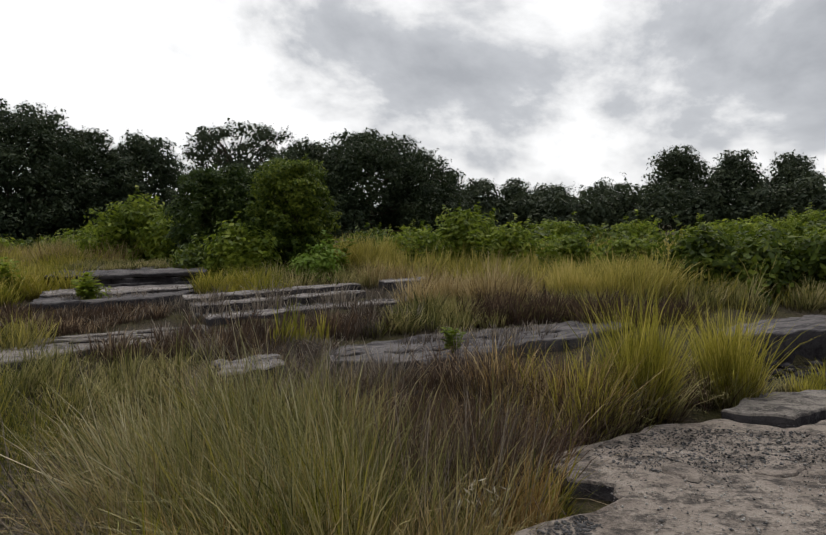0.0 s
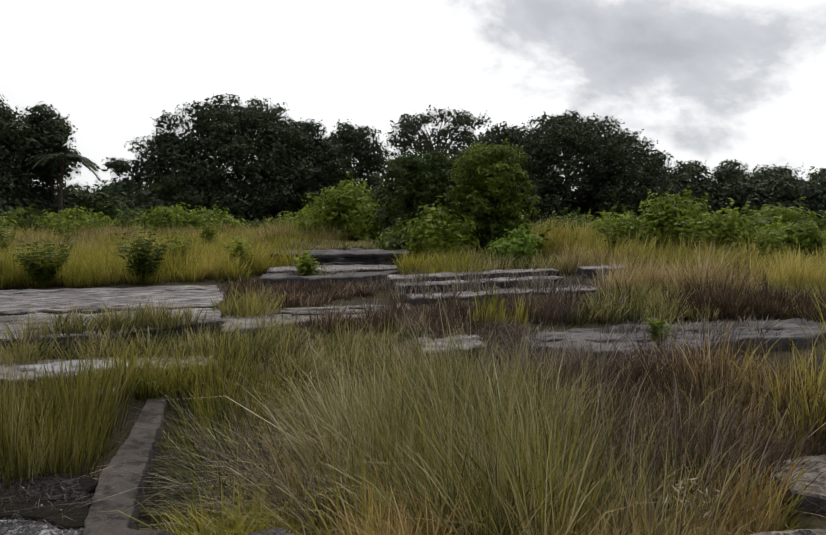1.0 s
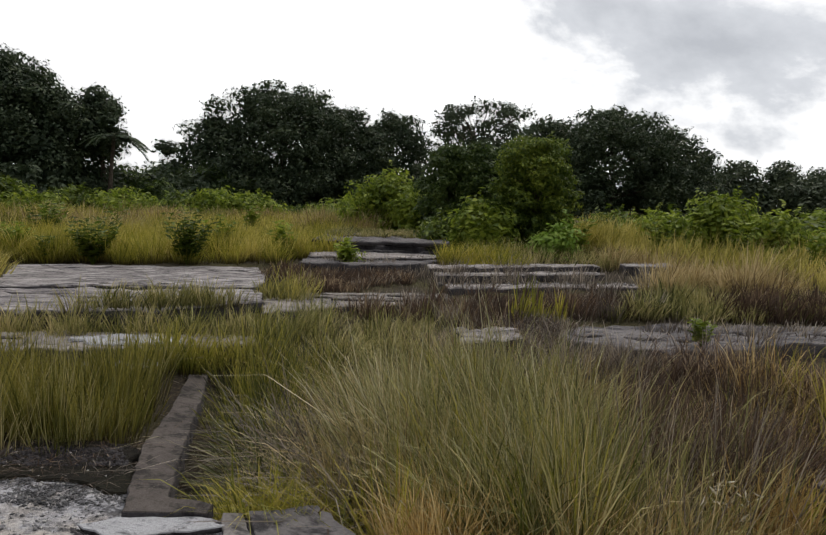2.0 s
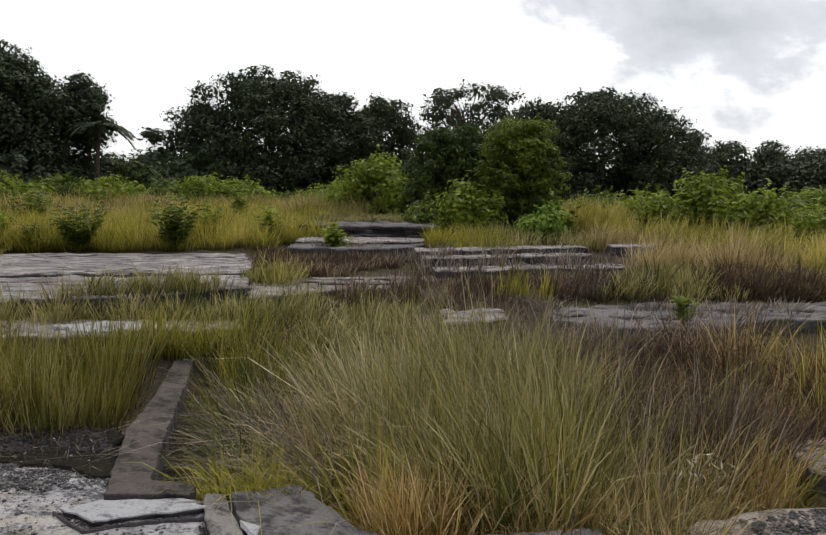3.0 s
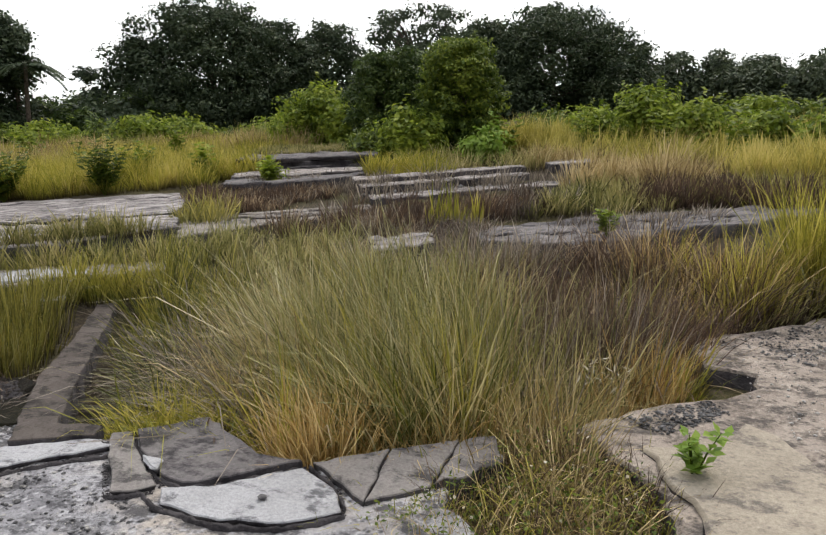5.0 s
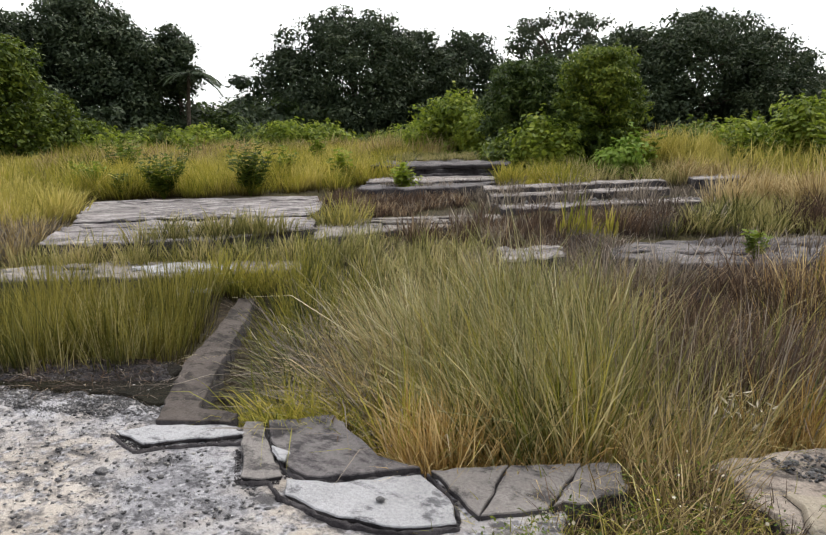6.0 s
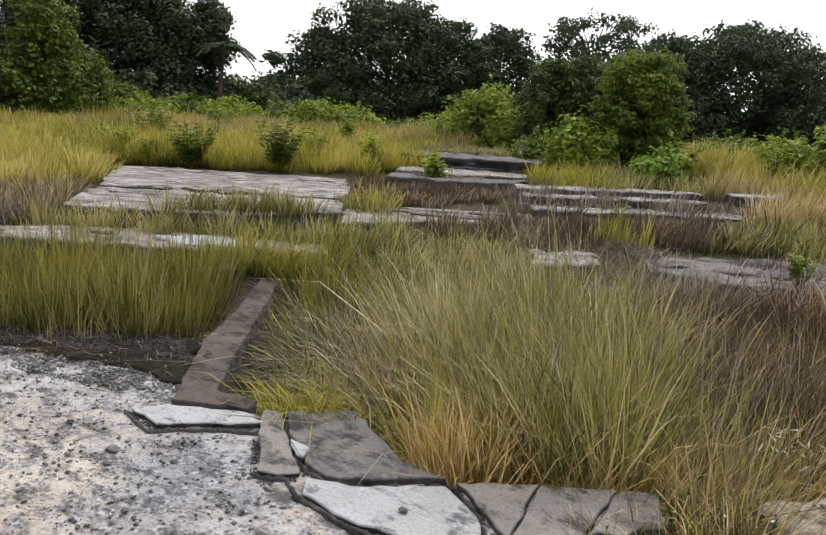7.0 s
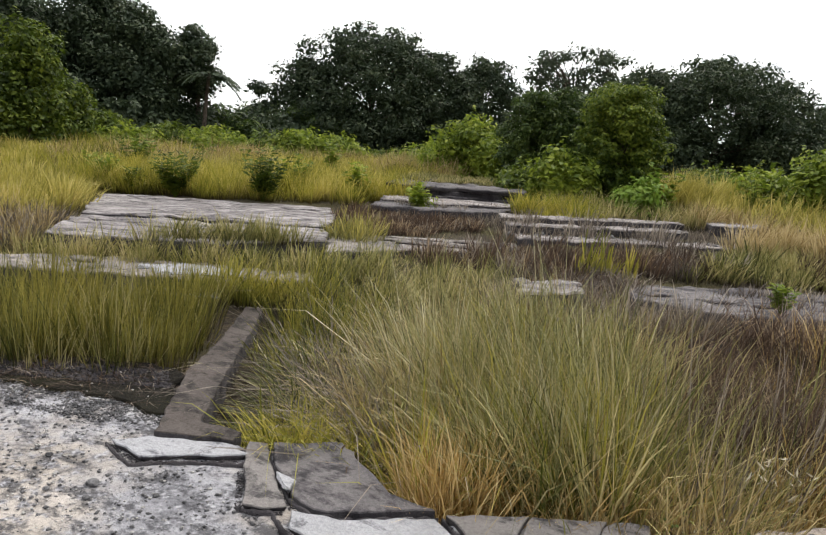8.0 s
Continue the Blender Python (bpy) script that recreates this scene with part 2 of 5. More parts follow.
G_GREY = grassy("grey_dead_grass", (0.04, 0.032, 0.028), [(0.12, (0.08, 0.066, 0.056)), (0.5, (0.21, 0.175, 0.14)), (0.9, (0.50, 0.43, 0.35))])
L_DARK = leafy("dark_leaves", [(0.15, (0.022, 0.037, 0.020)), (0.5, (0.048, 0.072, 0.035)), (0.85, (0.105, 0.13, 0.058))], 0.22, each=0.35)
L_FAR = leafy("far_leaves", [(0.15, (0.032, 0.049, 0.03)), (0.5, (0.06, 0.082, 0.044)), (0.85, (0.115, 0.138, 0.068))], 0.25, each=0.35)
L_MID = leafy("bush_leaves", [(0.15, (0.030, 0.050, 0.009)), (0.5, (0.088, 0.132, 0.016)), (0.85, (0.20, 0.245, 0.028))], 0.35)
# brighter copy of the bush leaves: light on the bush put in its colour
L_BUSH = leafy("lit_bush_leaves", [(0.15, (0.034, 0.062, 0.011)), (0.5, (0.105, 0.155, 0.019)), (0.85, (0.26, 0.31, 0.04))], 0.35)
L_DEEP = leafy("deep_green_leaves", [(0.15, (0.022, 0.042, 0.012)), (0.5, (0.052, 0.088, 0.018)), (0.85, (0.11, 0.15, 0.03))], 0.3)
L_LIGHT = leafy("shrub_leaves", [(0.15, (0.075, 0.115, 0.014)), (0.5, (0.19, 0.255, 0.028)), (0.85, (0.36, 0.41, 0.055))], 0.45)
L_WEED = leafy("weed_leaves", [(0.15, (0.13, 0.22, 0.03)), (0.5, (0.22, 0.34, 0.05)), (0.85, (0.33, 0.42, 0.09))], 0.4)
L_FLOWER = leafy("pale_flower_heads", [(0.2, (0.45, 0.38, 0.24)), (0.8, (0.72, 0.68, 0.58))], 0.3)


# ---- mesh tools ----
def mesh_of(name, verts, quads=None, tris=None, uv=None, material=None, smooth=False):
    quads = np.zeros((0, 4), int) if quads is None else np.asarray(quads, int)
    tris = np.zeros((0, 3), int) if tris is None else np.asarray(tris, int)
    me = bpy.data.meshes.new(name)
    me.vertices.add(len(verts))
    me.vertices.foreach_set("co", np.asarray(verts, np.float32).ravel())
    loops = np.concatenate([quads.ravel(), tris.ravel()]).astype(np.int32)
    me.loops.add(len(loops))
    me.loops.foreach_set("vertex_index", loops)
    starts = np.concatenate([np.arange(len(quads)) * 4, len(quads) * 4 + np.arange(len(tris)) * 3]).astype(np.int32)
    me.polygons.add(len(starts))
    me.polygons.foreach_set("loop_start", starts)
    if uv is not None:
        layer = me.uv_layers.new(name="along")
        layer.data.foreach_set("uv", np.asarray(uv, np.float32)[loops].ravel())
    me.update(calc_edges=True)
    if smooth:
        me.polygons.foreach_set("use_smooth", np.ones(len(starts), bool))
    if material:
        me.materials.append(material)
    me.validate()
    return me


def part(name, me, parent, label=""):
    ob = new(name, me)
    ob.parent = parent
    return tagged(ob, label)


def inside(poly, x, y):
    x, y = np.asarray(x, float), np.asarray(y, float)
    hit = np.zeros(x.shape, bool)
    for (x0, y0), (x1, y1) in zip(poly, poly[1:] + poly[:1]):
        cross = (y0 > y) != (y1 > y)
        with np.errstate(divide="ignore", invalid="ignore"):
            xi = x0 + (y - y0) * (x1 - x0) / ((y1 - y0) if y1 != y0 else 1e-9)
        hit ^= cross & (x < xi)
    return hit


def wave(x, y, f, seed=0):
    """Cheap smooth unevenness, about -1 to 1."""
    a = np.sin(x * f * 1.7 + seed) * np.cos(y * f * 1.3 - seed * 2.1)
    return 0.6 * a + 0.4 * np.sin((x + 1.3 * y) * f * 2.9 + seed * 3.7) * np.cos((1.1 * x - y) * f * 2.3)


def scatter(poly, cnt, rng):
    p = np.array(poly)
    lo, hi = p.min(0), p.max(0)
    out = np.zeros((0, 2))
    while len(out) < cnt:
        q = rng.uniform(lo, hi, (cnt * 2, 2))
        out = np.concatenate([out, q[inside(poly, q[:, 0], q[:, 1])]])
    return out[:cnt]


PIT = [(-2.5, 3.12), (-1.75, 3.4), (-1.25, 3.1), (-0.95, 3.15), (-0.3, 3.58), (0.2, 3.85), (0.8, 4.5), (0.82, 5.45), (1.2, 6.0), (-0.4, 6.9), (-2.0, 6.4), (-4.0, 5.2)]


HOLE = [(2.95, 7.75), (5.2, 8.3), (7.5, 9.3), (7.4, 9.75), (4.6, 9.15), (3.25, 8.7)]
BROKEN = [(-2.3, 6.35), (-1.0, 6.5), (0.3, 7.0), (0.5, 7.7), (0.1, 7.4), (-0.3, 7.1), (-1.3, 7.1), (-1.6, 6.85), (-2.1, 6.5)]


def ground_z(x, y):
    x, y = np.asarray(x, float), np.asarray(y, float)
    s = -0.35 * x + 0.94 * y
    z = np.interp(s, [-50, 4.6, 6.0, 7.0, 9.0, 12.0, 15.0, 20.0, 40.0, 120.0], [-0.16, -0.13, -0.04, 0.12, 0.26, 0.40, 0.52, 0.64, 0.8, 1.0])
    z = z + 0.025 * wave(x, y, 1.9, 1) * np.clip(s / 5, 0.3, 2)
    z = np.where(inside(HOLE, x, y), np.minimum(z, -0.12), z)
    z = np.where(inside(BROKEN, x, y), np.minimum(z, 0.02 + 0.04 * wave(x, y, 5, 3)), z)
    return np.where(inside(PIT, x, y), np.minimum(z, -0.36 + 0.03 * wave(x, y, 4, 2)), z)


# ---- ground ----
u = np.linspace(-1, 1, 281)
gx = -1.5 + 1.8 * np.sinh(7.3 * u)
gy = 5.0 + 1.8 * np.sinh(7.3 * u)
GX, GY = np.meshgrid(gx, gy)
V = np.stack([GX, GY, ground_z(GX, GY)], -1).reshape(-1, 3)
k = np.arange(280)
i = (k[:, None] * 281 + k[None, :]).ravel()
tagged(new("ground", mesh_of("ground", V, np.stack([i, i + 1, i + 282, i + 281], 1), material=M_SOIL, smooth=True)),
       "brown soil ground with dry litter and thin grass", "ground", kind="structure")


# ---- slabs ----
from mathutils.geometry import delaunay_2d_cdt


def slab_mesh(name, corners, top, thick, material, step=0.12, rough=0.012, ragged=0.03, seed=0, tilt=(0, 0), edge=0.018):
    rng = np.random.default_rng(seed)
    ring = []
    for (x0, y0), (x1, y1) in zip(corners, corners[1:] + corners[:1]):
        d = math.hypot(x1 - x0, y1 - y0)
        cnt = max(1, int(d / step))
        nx, ny = (y1 - y0) / d, -(x1 - x0) / d
        for j in range(cnt):
            f = j / cnt
            o = 0 if j == 0 else rng.uniform(-1, 1) * ragged
            ring.append((x0 + (x1 - x0) * f + nx * o, y0 + (y1 - y0) * f + ny * o))
    ring = np.array(ring)
    if 0.5 * np.sum(ring[:, 0] * np.roll(ring[:, 1], -1) - np.roll(ring[:, 0], -1) * ring[:, 1]) < 0:
        ring = ring[::-1]
    mid = ring.mean(0)
    nb = len(ring)
    t = np.roll(ring, -1, 0) - np.roll(ring, 1, 0)
    nrm = np.stack([t[:, 1], -t[:, 0]], 1) / np.maximum(np.linalg.norm(t, axis=1), 1e-6)[:, None]
    inner = ring - nrm * min(edge, step * 0.25)
    lo, hi = ring.min(0), ring.max(0)
    px, py = np.meshgrid(np.arange(lo[0], hi[0], step), np.arange(lo[1], hi[1], step))
    px, py = px.ravel() + rng.uniform(-0.3, 0.3, px.size) * step, py.ravel() + rng.uniform(-0.3, 0.3, py.size) * step
    keep = inside([tuple(p) for p in inner], px, py)
    pts = np.stack([px[keep], py[keep]], 1)
    if len(pts):
        far = np.min(np.hypot(pts[:, None, 0] - inner[None, :, 0], pts[:, None, 1] - inner[None, :, 1]), 1) > step * 0.45
        pts = pts[far]
    allp = [Vector(p) for p in inner] + [Vector(p) for p in pts]
    co, _, faces, *_ = delaunay_2d_cdt(allp, [(j, (j + 1) % nb) for j in range(nb)], [], 1, 1e-6)
    co = np.array([tuple(c) for c in co])
    def height(p):
        return top + rough * wave(p[:, 0], p[:, 1], 6, seed) + rough * 0.6 * wave(p[:, 0], p[:, 1], 19, seed + 1) + tilt[0] * (p[:, 0] - mid[0]) + tilt[1] * (p[:, 1] - mid[1])
    verts = [np.column_stack([co, height(co)])]
    n0 = len(co)
    hr = height(ring)
    verts.append(np.column_stack([inner, height(inner)]))
    verts.append(np.column_stack([ring, hr - edge]))
    verts.append(np.column_stack([ring - nrm * 0.012 * rng.uniform(-1, 1.5, nb)[:, None], hr - thick * 0.5]))
    verts.append(np.column_stack([ring - nrm * 0.02, hr - thick]))
    j = np.arange(nb)
    jn = (j + 1) % nb
    quads = np.concatenate([np.stack([n0 + (r + 1) * nb + j, n0 + (r + 1) * nb + jn, n0 + r * nb + jn, n0 + r * nb + j], 1) for r in range(3)])
    tris = np.array([f for f in faces if len(f) == 3])
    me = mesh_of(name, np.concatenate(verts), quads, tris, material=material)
    # side faces take the near-black, so riser shade sits in their colour
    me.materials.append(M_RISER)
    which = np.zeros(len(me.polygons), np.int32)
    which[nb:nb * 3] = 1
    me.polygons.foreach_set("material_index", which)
    return me


def slab(name, label, corners, top, thick, material, category="slab", group="ruined slabs", kind="", sheets=None, **more):
    """A broken slab; sheets = (count, angle, length, width, rise): flaked layers left standing on its top."""
    base = tagged(new(name, slab_mesh(name, corners, top, thick, material, **more)), label, category, group, kind)
    if sheets:
        count, angle, length, width, rise = sheets
        rng = np.random.default_rng(more.get("seed", 0) + 900)
        ca, sa = math.cos(radians(angle)), math.sin(radians(angle))
        made = 0
        for x, y in scatter(corners, count * 8, rng):
            if made == count:
                break
            lx, ly = length * rng.uniform(0.5, 1.3), width * rng.uniform(0.5, 1.4)
            ring = []
            for j in range(13):
                a, r = j * math.tau / 13, rng.uniform(0.72, 1.1)
                u, v = lx * r * math.cos(a) * 0.5, ly * r * math.sin(a) * 0.5
                ring.append((x + u * ca - v * sa, y + u * sa + v * ca))
            if not inside(corners, [p[0] for p in ring], [p[1] for p in ring]).all():
                continue
            up = rise * rng.uniform(0.5, 1.4)
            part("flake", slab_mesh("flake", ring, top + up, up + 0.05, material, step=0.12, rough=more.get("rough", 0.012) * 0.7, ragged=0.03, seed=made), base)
            made += 1
    return base


slab("concrete_floor", "broken whitish concrete floor strewn with dark gravel",
     [(-7, -4.6), (-4.5, -5.2), (-1, -4.8), (2.2, -5.3), (4.4, -4.5), (4.0, -2.2), (4.5, 0.2), (4.1, 1.5), (2.6, 1.4), (1.1, 1.55), (0.4, 2.45), (-0.28, 2.95), (-0.37, 3.44), (-0.97, 3.03), (-1.27, 3.01), (-1.77, 3.30), (-2.06, 3.07), (-2.24, 3.04), (-2.62, 2.90), (-2.92, 3.06), (-3.5, 3.3), (-4.5, 3.0), (-7, 2.4)],
     -0.012, 0.2, M_FLOOR, "floor", "", "structure", step=0.09, rough=0.009, seed=3)
slab("soil_strip", "black rotted litter along the grass bed", [(-7, 2.45), (-4.5, 3.1), (-3.44, 3.60), (-3.27, 3.55), (-3.0, 3.23), (-2.82, 3.02), (-3.02, 2.98), (-3.35, 2.95), (-4.3, 2.62), (-5.4, 2.3), (-7, 1.9)], 0.006, 0.05, M_HUMUS, "soil", "", "structure", step=0.08, rough=0.008, ragged=0.05, seed=24)
slab("kerb", "narrow weathered concrete kerb bordering the grassy pit",
     [(-2.63, 2.80), (-3.26, 3.55), (-3.66, 4.22), (-4.26, 5.08), (-4.14, 5.2), (-3.80, 4.76), (-3.08, 3.76), (-2.54, 3.04), (-2.26, 3.08), (-2.22, 2.98)],
     0.035, 0.42, M_KERB, "kerb", "", step=0.07, rough=0.004, ragged=0.01, edge=0.006, seed=4)
slab("concrete_stub", "pale worn concrete strip against the kerb", [(-2.74, 2.62), (-2.62, 2.77), (-2.24, 2.96), (-2.06, 2.95), (-2.10, 2.90), (-2.46, 2.58)], 0.018, 0.05, M_PALE, step=0.06, rough=0.005, ragged=0.012, edge=0.006, seed=5)
slab("concrete_piece", "narrow grey broken concrete piece with dark edges", [(-2.17, 3.05), (-2.08, 3.10), (-1.95, 2.97), (-1.82, 2.875), (-1.65, 2.75), (-1.57, 2.685), (-1.64, 2.61), (-1.74, 2.575), (-1.88, 2.74), (-2.0, 2.84)], 0.02, 0.05, M_GREY, step=0.06, rough=0.005, ragged=0.01, edge=0.006, seed=6)
slab("concrete_piece", "dark stained broken slab piece by the grass", [(-2.05, 3.11), (-1.77, 3.35), (-1.27, 3.06), (-1.02, 3.06), (-1.15, 2.95), (-1.28, 2.82), (-1.46, 2.735), (-1.62, 2.77), (-1.80, 2.895), (-1.93, 2.985)], 0.026, 0.28, M_DARK, step=0.06, rough=0.005, ragged=0.012, edge=0.006, seed=7)
slab("concrete_piece", "white bleached broken slab piece edged by cracks", [(-1.54, 2.68), (-1.46, 2.705), (-1.27, 2.79), (-1.13, 2.92), (-1.00, 3.02), (-0.78, 2.90), (-0.66, 2.74), (-0.85, 2.60), (-1.13, 2.54), (-1.46, 2.57)], 0.014, 0.05, M_PALE, step=0.06, rough=0.005, ragged=0.012, edge=0.006, seed=8)
slab("concrete_piece", "grey slab piece with thin cracks beside the pit", [(-0.97, 3.07), (-0.66, 3.29), (-0.60, 2.83), (-0.74, 2.93)], 0.018, 0.28, M_GREY, step=0.06, rough=0.005, ragged=0.008, edge=0.006, seed=9)
slab("concrete_piece", "grey slab piece with thin cracks beside the pit", [(-0.652, 3.30), (-0.36, 3.48), (-0.36, 3.02), (-0.595, 2.835)], 0.016, 0.28, M_GREY, step=0.06, rough=0.005, ragged=0.008, edge=0.006, seed=10)
slab("concrete_piece", "grey slab piece sinking under weeds", [(-0.345, 3.49), (-0.19, 3.56), (-0.10, 3.30), (-0.345, 3.03)], 0.02, 0.3, M_GREY, step=0.06, ragged=0.015, edge=0.006, seed=11)
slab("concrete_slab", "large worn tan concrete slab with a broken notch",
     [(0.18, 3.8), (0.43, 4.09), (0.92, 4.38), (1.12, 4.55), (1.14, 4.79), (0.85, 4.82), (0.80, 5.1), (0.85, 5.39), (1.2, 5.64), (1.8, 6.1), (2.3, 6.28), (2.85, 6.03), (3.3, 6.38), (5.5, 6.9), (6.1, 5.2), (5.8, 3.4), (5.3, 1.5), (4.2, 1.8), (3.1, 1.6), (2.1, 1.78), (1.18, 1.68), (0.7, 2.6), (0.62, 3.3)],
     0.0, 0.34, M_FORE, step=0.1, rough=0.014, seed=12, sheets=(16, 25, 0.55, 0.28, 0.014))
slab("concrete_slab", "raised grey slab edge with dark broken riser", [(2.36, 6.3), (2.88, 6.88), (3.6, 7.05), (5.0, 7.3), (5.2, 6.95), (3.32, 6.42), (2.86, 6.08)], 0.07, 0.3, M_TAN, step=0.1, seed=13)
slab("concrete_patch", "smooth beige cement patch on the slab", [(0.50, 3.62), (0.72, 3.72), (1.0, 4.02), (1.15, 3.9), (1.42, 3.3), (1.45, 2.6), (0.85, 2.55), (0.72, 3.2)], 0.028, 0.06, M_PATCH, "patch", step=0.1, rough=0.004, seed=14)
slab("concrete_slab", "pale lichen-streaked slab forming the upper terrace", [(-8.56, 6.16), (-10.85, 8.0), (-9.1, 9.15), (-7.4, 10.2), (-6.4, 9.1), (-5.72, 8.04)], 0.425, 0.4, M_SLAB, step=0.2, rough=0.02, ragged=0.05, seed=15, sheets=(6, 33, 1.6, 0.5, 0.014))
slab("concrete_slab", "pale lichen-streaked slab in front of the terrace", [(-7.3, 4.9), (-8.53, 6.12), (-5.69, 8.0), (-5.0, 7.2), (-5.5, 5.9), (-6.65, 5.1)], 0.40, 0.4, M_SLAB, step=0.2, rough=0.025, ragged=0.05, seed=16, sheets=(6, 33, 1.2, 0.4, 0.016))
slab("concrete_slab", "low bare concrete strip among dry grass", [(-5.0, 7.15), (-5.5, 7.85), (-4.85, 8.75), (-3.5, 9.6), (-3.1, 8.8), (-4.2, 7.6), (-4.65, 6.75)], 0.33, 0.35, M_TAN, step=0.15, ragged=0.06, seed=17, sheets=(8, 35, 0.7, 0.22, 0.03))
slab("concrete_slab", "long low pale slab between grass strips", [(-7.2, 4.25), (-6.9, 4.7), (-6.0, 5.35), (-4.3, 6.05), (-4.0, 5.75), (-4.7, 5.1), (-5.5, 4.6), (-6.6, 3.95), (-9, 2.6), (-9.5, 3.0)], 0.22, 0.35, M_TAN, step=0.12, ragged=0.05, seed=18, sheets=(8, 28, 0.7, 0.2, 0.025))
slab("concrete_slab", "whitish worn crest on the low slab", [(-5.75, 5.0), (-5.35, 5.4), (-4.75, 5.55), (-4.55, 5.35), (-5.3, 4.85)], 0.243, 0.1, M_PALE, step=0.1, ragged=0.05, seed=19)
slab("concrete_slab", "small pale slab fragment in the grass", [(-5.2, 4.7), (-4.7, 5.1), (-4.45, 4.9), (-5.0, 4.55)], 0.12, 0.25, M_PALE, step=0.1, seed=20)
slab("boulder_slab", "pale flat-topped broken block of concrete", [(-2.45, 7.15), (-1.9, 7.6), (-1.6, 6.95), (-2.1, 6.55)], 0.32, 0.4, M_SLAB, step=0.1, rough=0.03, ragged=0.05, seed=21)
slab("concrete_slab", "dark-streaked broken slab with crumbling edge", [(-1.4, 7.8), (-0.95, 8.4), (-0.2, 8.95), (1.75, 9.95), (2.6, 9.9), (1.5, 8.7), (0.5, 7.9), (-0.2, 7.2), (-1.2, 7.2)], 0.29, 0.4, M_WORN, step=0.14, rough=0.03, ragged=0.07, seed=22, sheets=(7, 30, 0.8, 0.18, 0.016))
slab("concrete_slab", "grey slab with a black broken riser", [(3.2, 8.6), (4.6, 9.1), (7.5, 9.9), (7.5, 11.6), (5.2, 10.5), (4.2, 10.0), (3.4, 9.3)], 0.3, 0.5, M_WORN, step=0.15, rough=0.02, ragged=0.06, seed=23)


def steps_thing(label, layers, seed, ragged):
    """Stacked slab layers, one part a layer."""
    base = new("broken_steps")
    x0, y0 = layers[0][0][0]
    base.location = (x0, y0, layers[0][1] - layers[0][2])
    bpy.context.view_layer.update()
    for j, (corners, top, thick, material) in enumerate(layers):
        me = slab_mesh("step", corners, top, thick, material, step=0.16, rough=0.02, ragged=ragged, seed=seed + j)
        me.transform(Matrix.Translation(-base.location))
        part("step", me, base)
    return tagged(base, label, "steps", "ruined slabs")


steps_thing("low broken concrete steps with pale edges, dark risers",
            [([(-3.4, 9.55), (-2.1, 10.6), (-0.5, 11.95), (-0.7, 12.3), (-2.3, 11.0), (-3.65, 9.95)], 0.42, 0.3, M_STEP),
             ([(-3.9, 10.3), (-3.05, 11.05), (-1.6, 12.35), (-1.8, 12.7), (-3.3, 11.4), (-4.15, 10.7)], 0.505, 0.3, M_STEP),
             ([(-4.25, 10.75), (-3.25, 11.65), (-1.8, 13.1), (-2.0, 13.5), (-3.5, 12.1), (-4.5, 11.2)], 0.575, 0.3, M_STEP)], 30, 0.035)
steps_thing("wide dark lichened terrace steps with ledges",
            [([(-6.5, 10.2), (-5.6, 10.4), (-4.9, 11.0), (-4.6, 11.7), (-4.7, 13.3), (-7.6, 12.4)], 0.57, 0.3, M_WORN),
             ([(-6.9, 11.1), (-5.8, 11.35), (-4.75, 12.1), (-4.8, 13.2), (-7.5, 12.4)], 0.615, 0.2, M_STEP),
             ([(-7.35, 12.2), (-6.2, 12.55), (-4.95, 13.1), (-5.3, 14.0), (-7.8, 13.1)], 0.66, 0.2, M_WORN),
             ([(-7.45, 12.24), (-6.25, 12.6), (-4.92, 13.18), (-5.5, 15.0), (-8.2, 14.0)], 0.76, 0.3, M_DARK),
             ([(-7.5, 12.15), (-6.3, 12.5), (-4.85, 13.1), (-6.5, 17.3), (-9.4, 16.3)], 0.84, 0.07, M_WORN)], 40, 0.07)
slab("concrete_slab", "far pale slab edge among straw grass", [(-1.3, 12.9), (-0.5, 13.6), (-0.75, 14.3), (-1.6, 13.7)], 0.62, 0.35, M_SLAB, step=0.15, seed=50)


# ---- grass ----
def blade_mesh(name, root, height, width, lean, bend, rng, material, tone):
    cnt = len(root)
    yaw = rng.uniform(0, math.tau, cnt)
    side = np.stack([np.cos(yaw), np.sin(yaw), np.zeros(cnt)], 1) * width[:, None] * 0.5
    rows, uvs = [], []
    for f, w in ((0.0, 0.8), (0.4, 1.0), (0.75, 0.7), (1.0, 0.0)):
        up = height * f
        off = lean * (height * f)[:, None] + bend * (height * f * f)[:, None]
        drop = np.clip(np.hypot(off[:, 0], off[:, 1]) / np.maximum(height, 1e-3), 0, 1.2)
        p = root + np.column_stack([off, up * (1 - 0.38 * drop * drop)])
        if w:
            rows += [p - side * w, p + side * w]
            uvs += [f, f]
        else:
            rows.append(p)
            uvs.append(f)
    V = np.stack(rows, 1).reshape(-1, 3)
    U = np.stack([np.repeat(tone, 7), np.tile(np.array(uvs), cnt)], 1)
    i = np.arange(cnt)[:, None] * 7
    quads = np.concatenate([i + np.array([[0, 1, 3, 2]]), i + np.array([[2, 3, 5, 4]])])
    return mesh_of(name, V, quads, i + np.array([[4, 5, 6]]), U, material)


def disc(x, y, r, squash=1.0):
    return [(x + r * math.cos(a * math.tau / 9), y + r * squash * math.sin(a * math.tau / 9)) for a in range(9)]


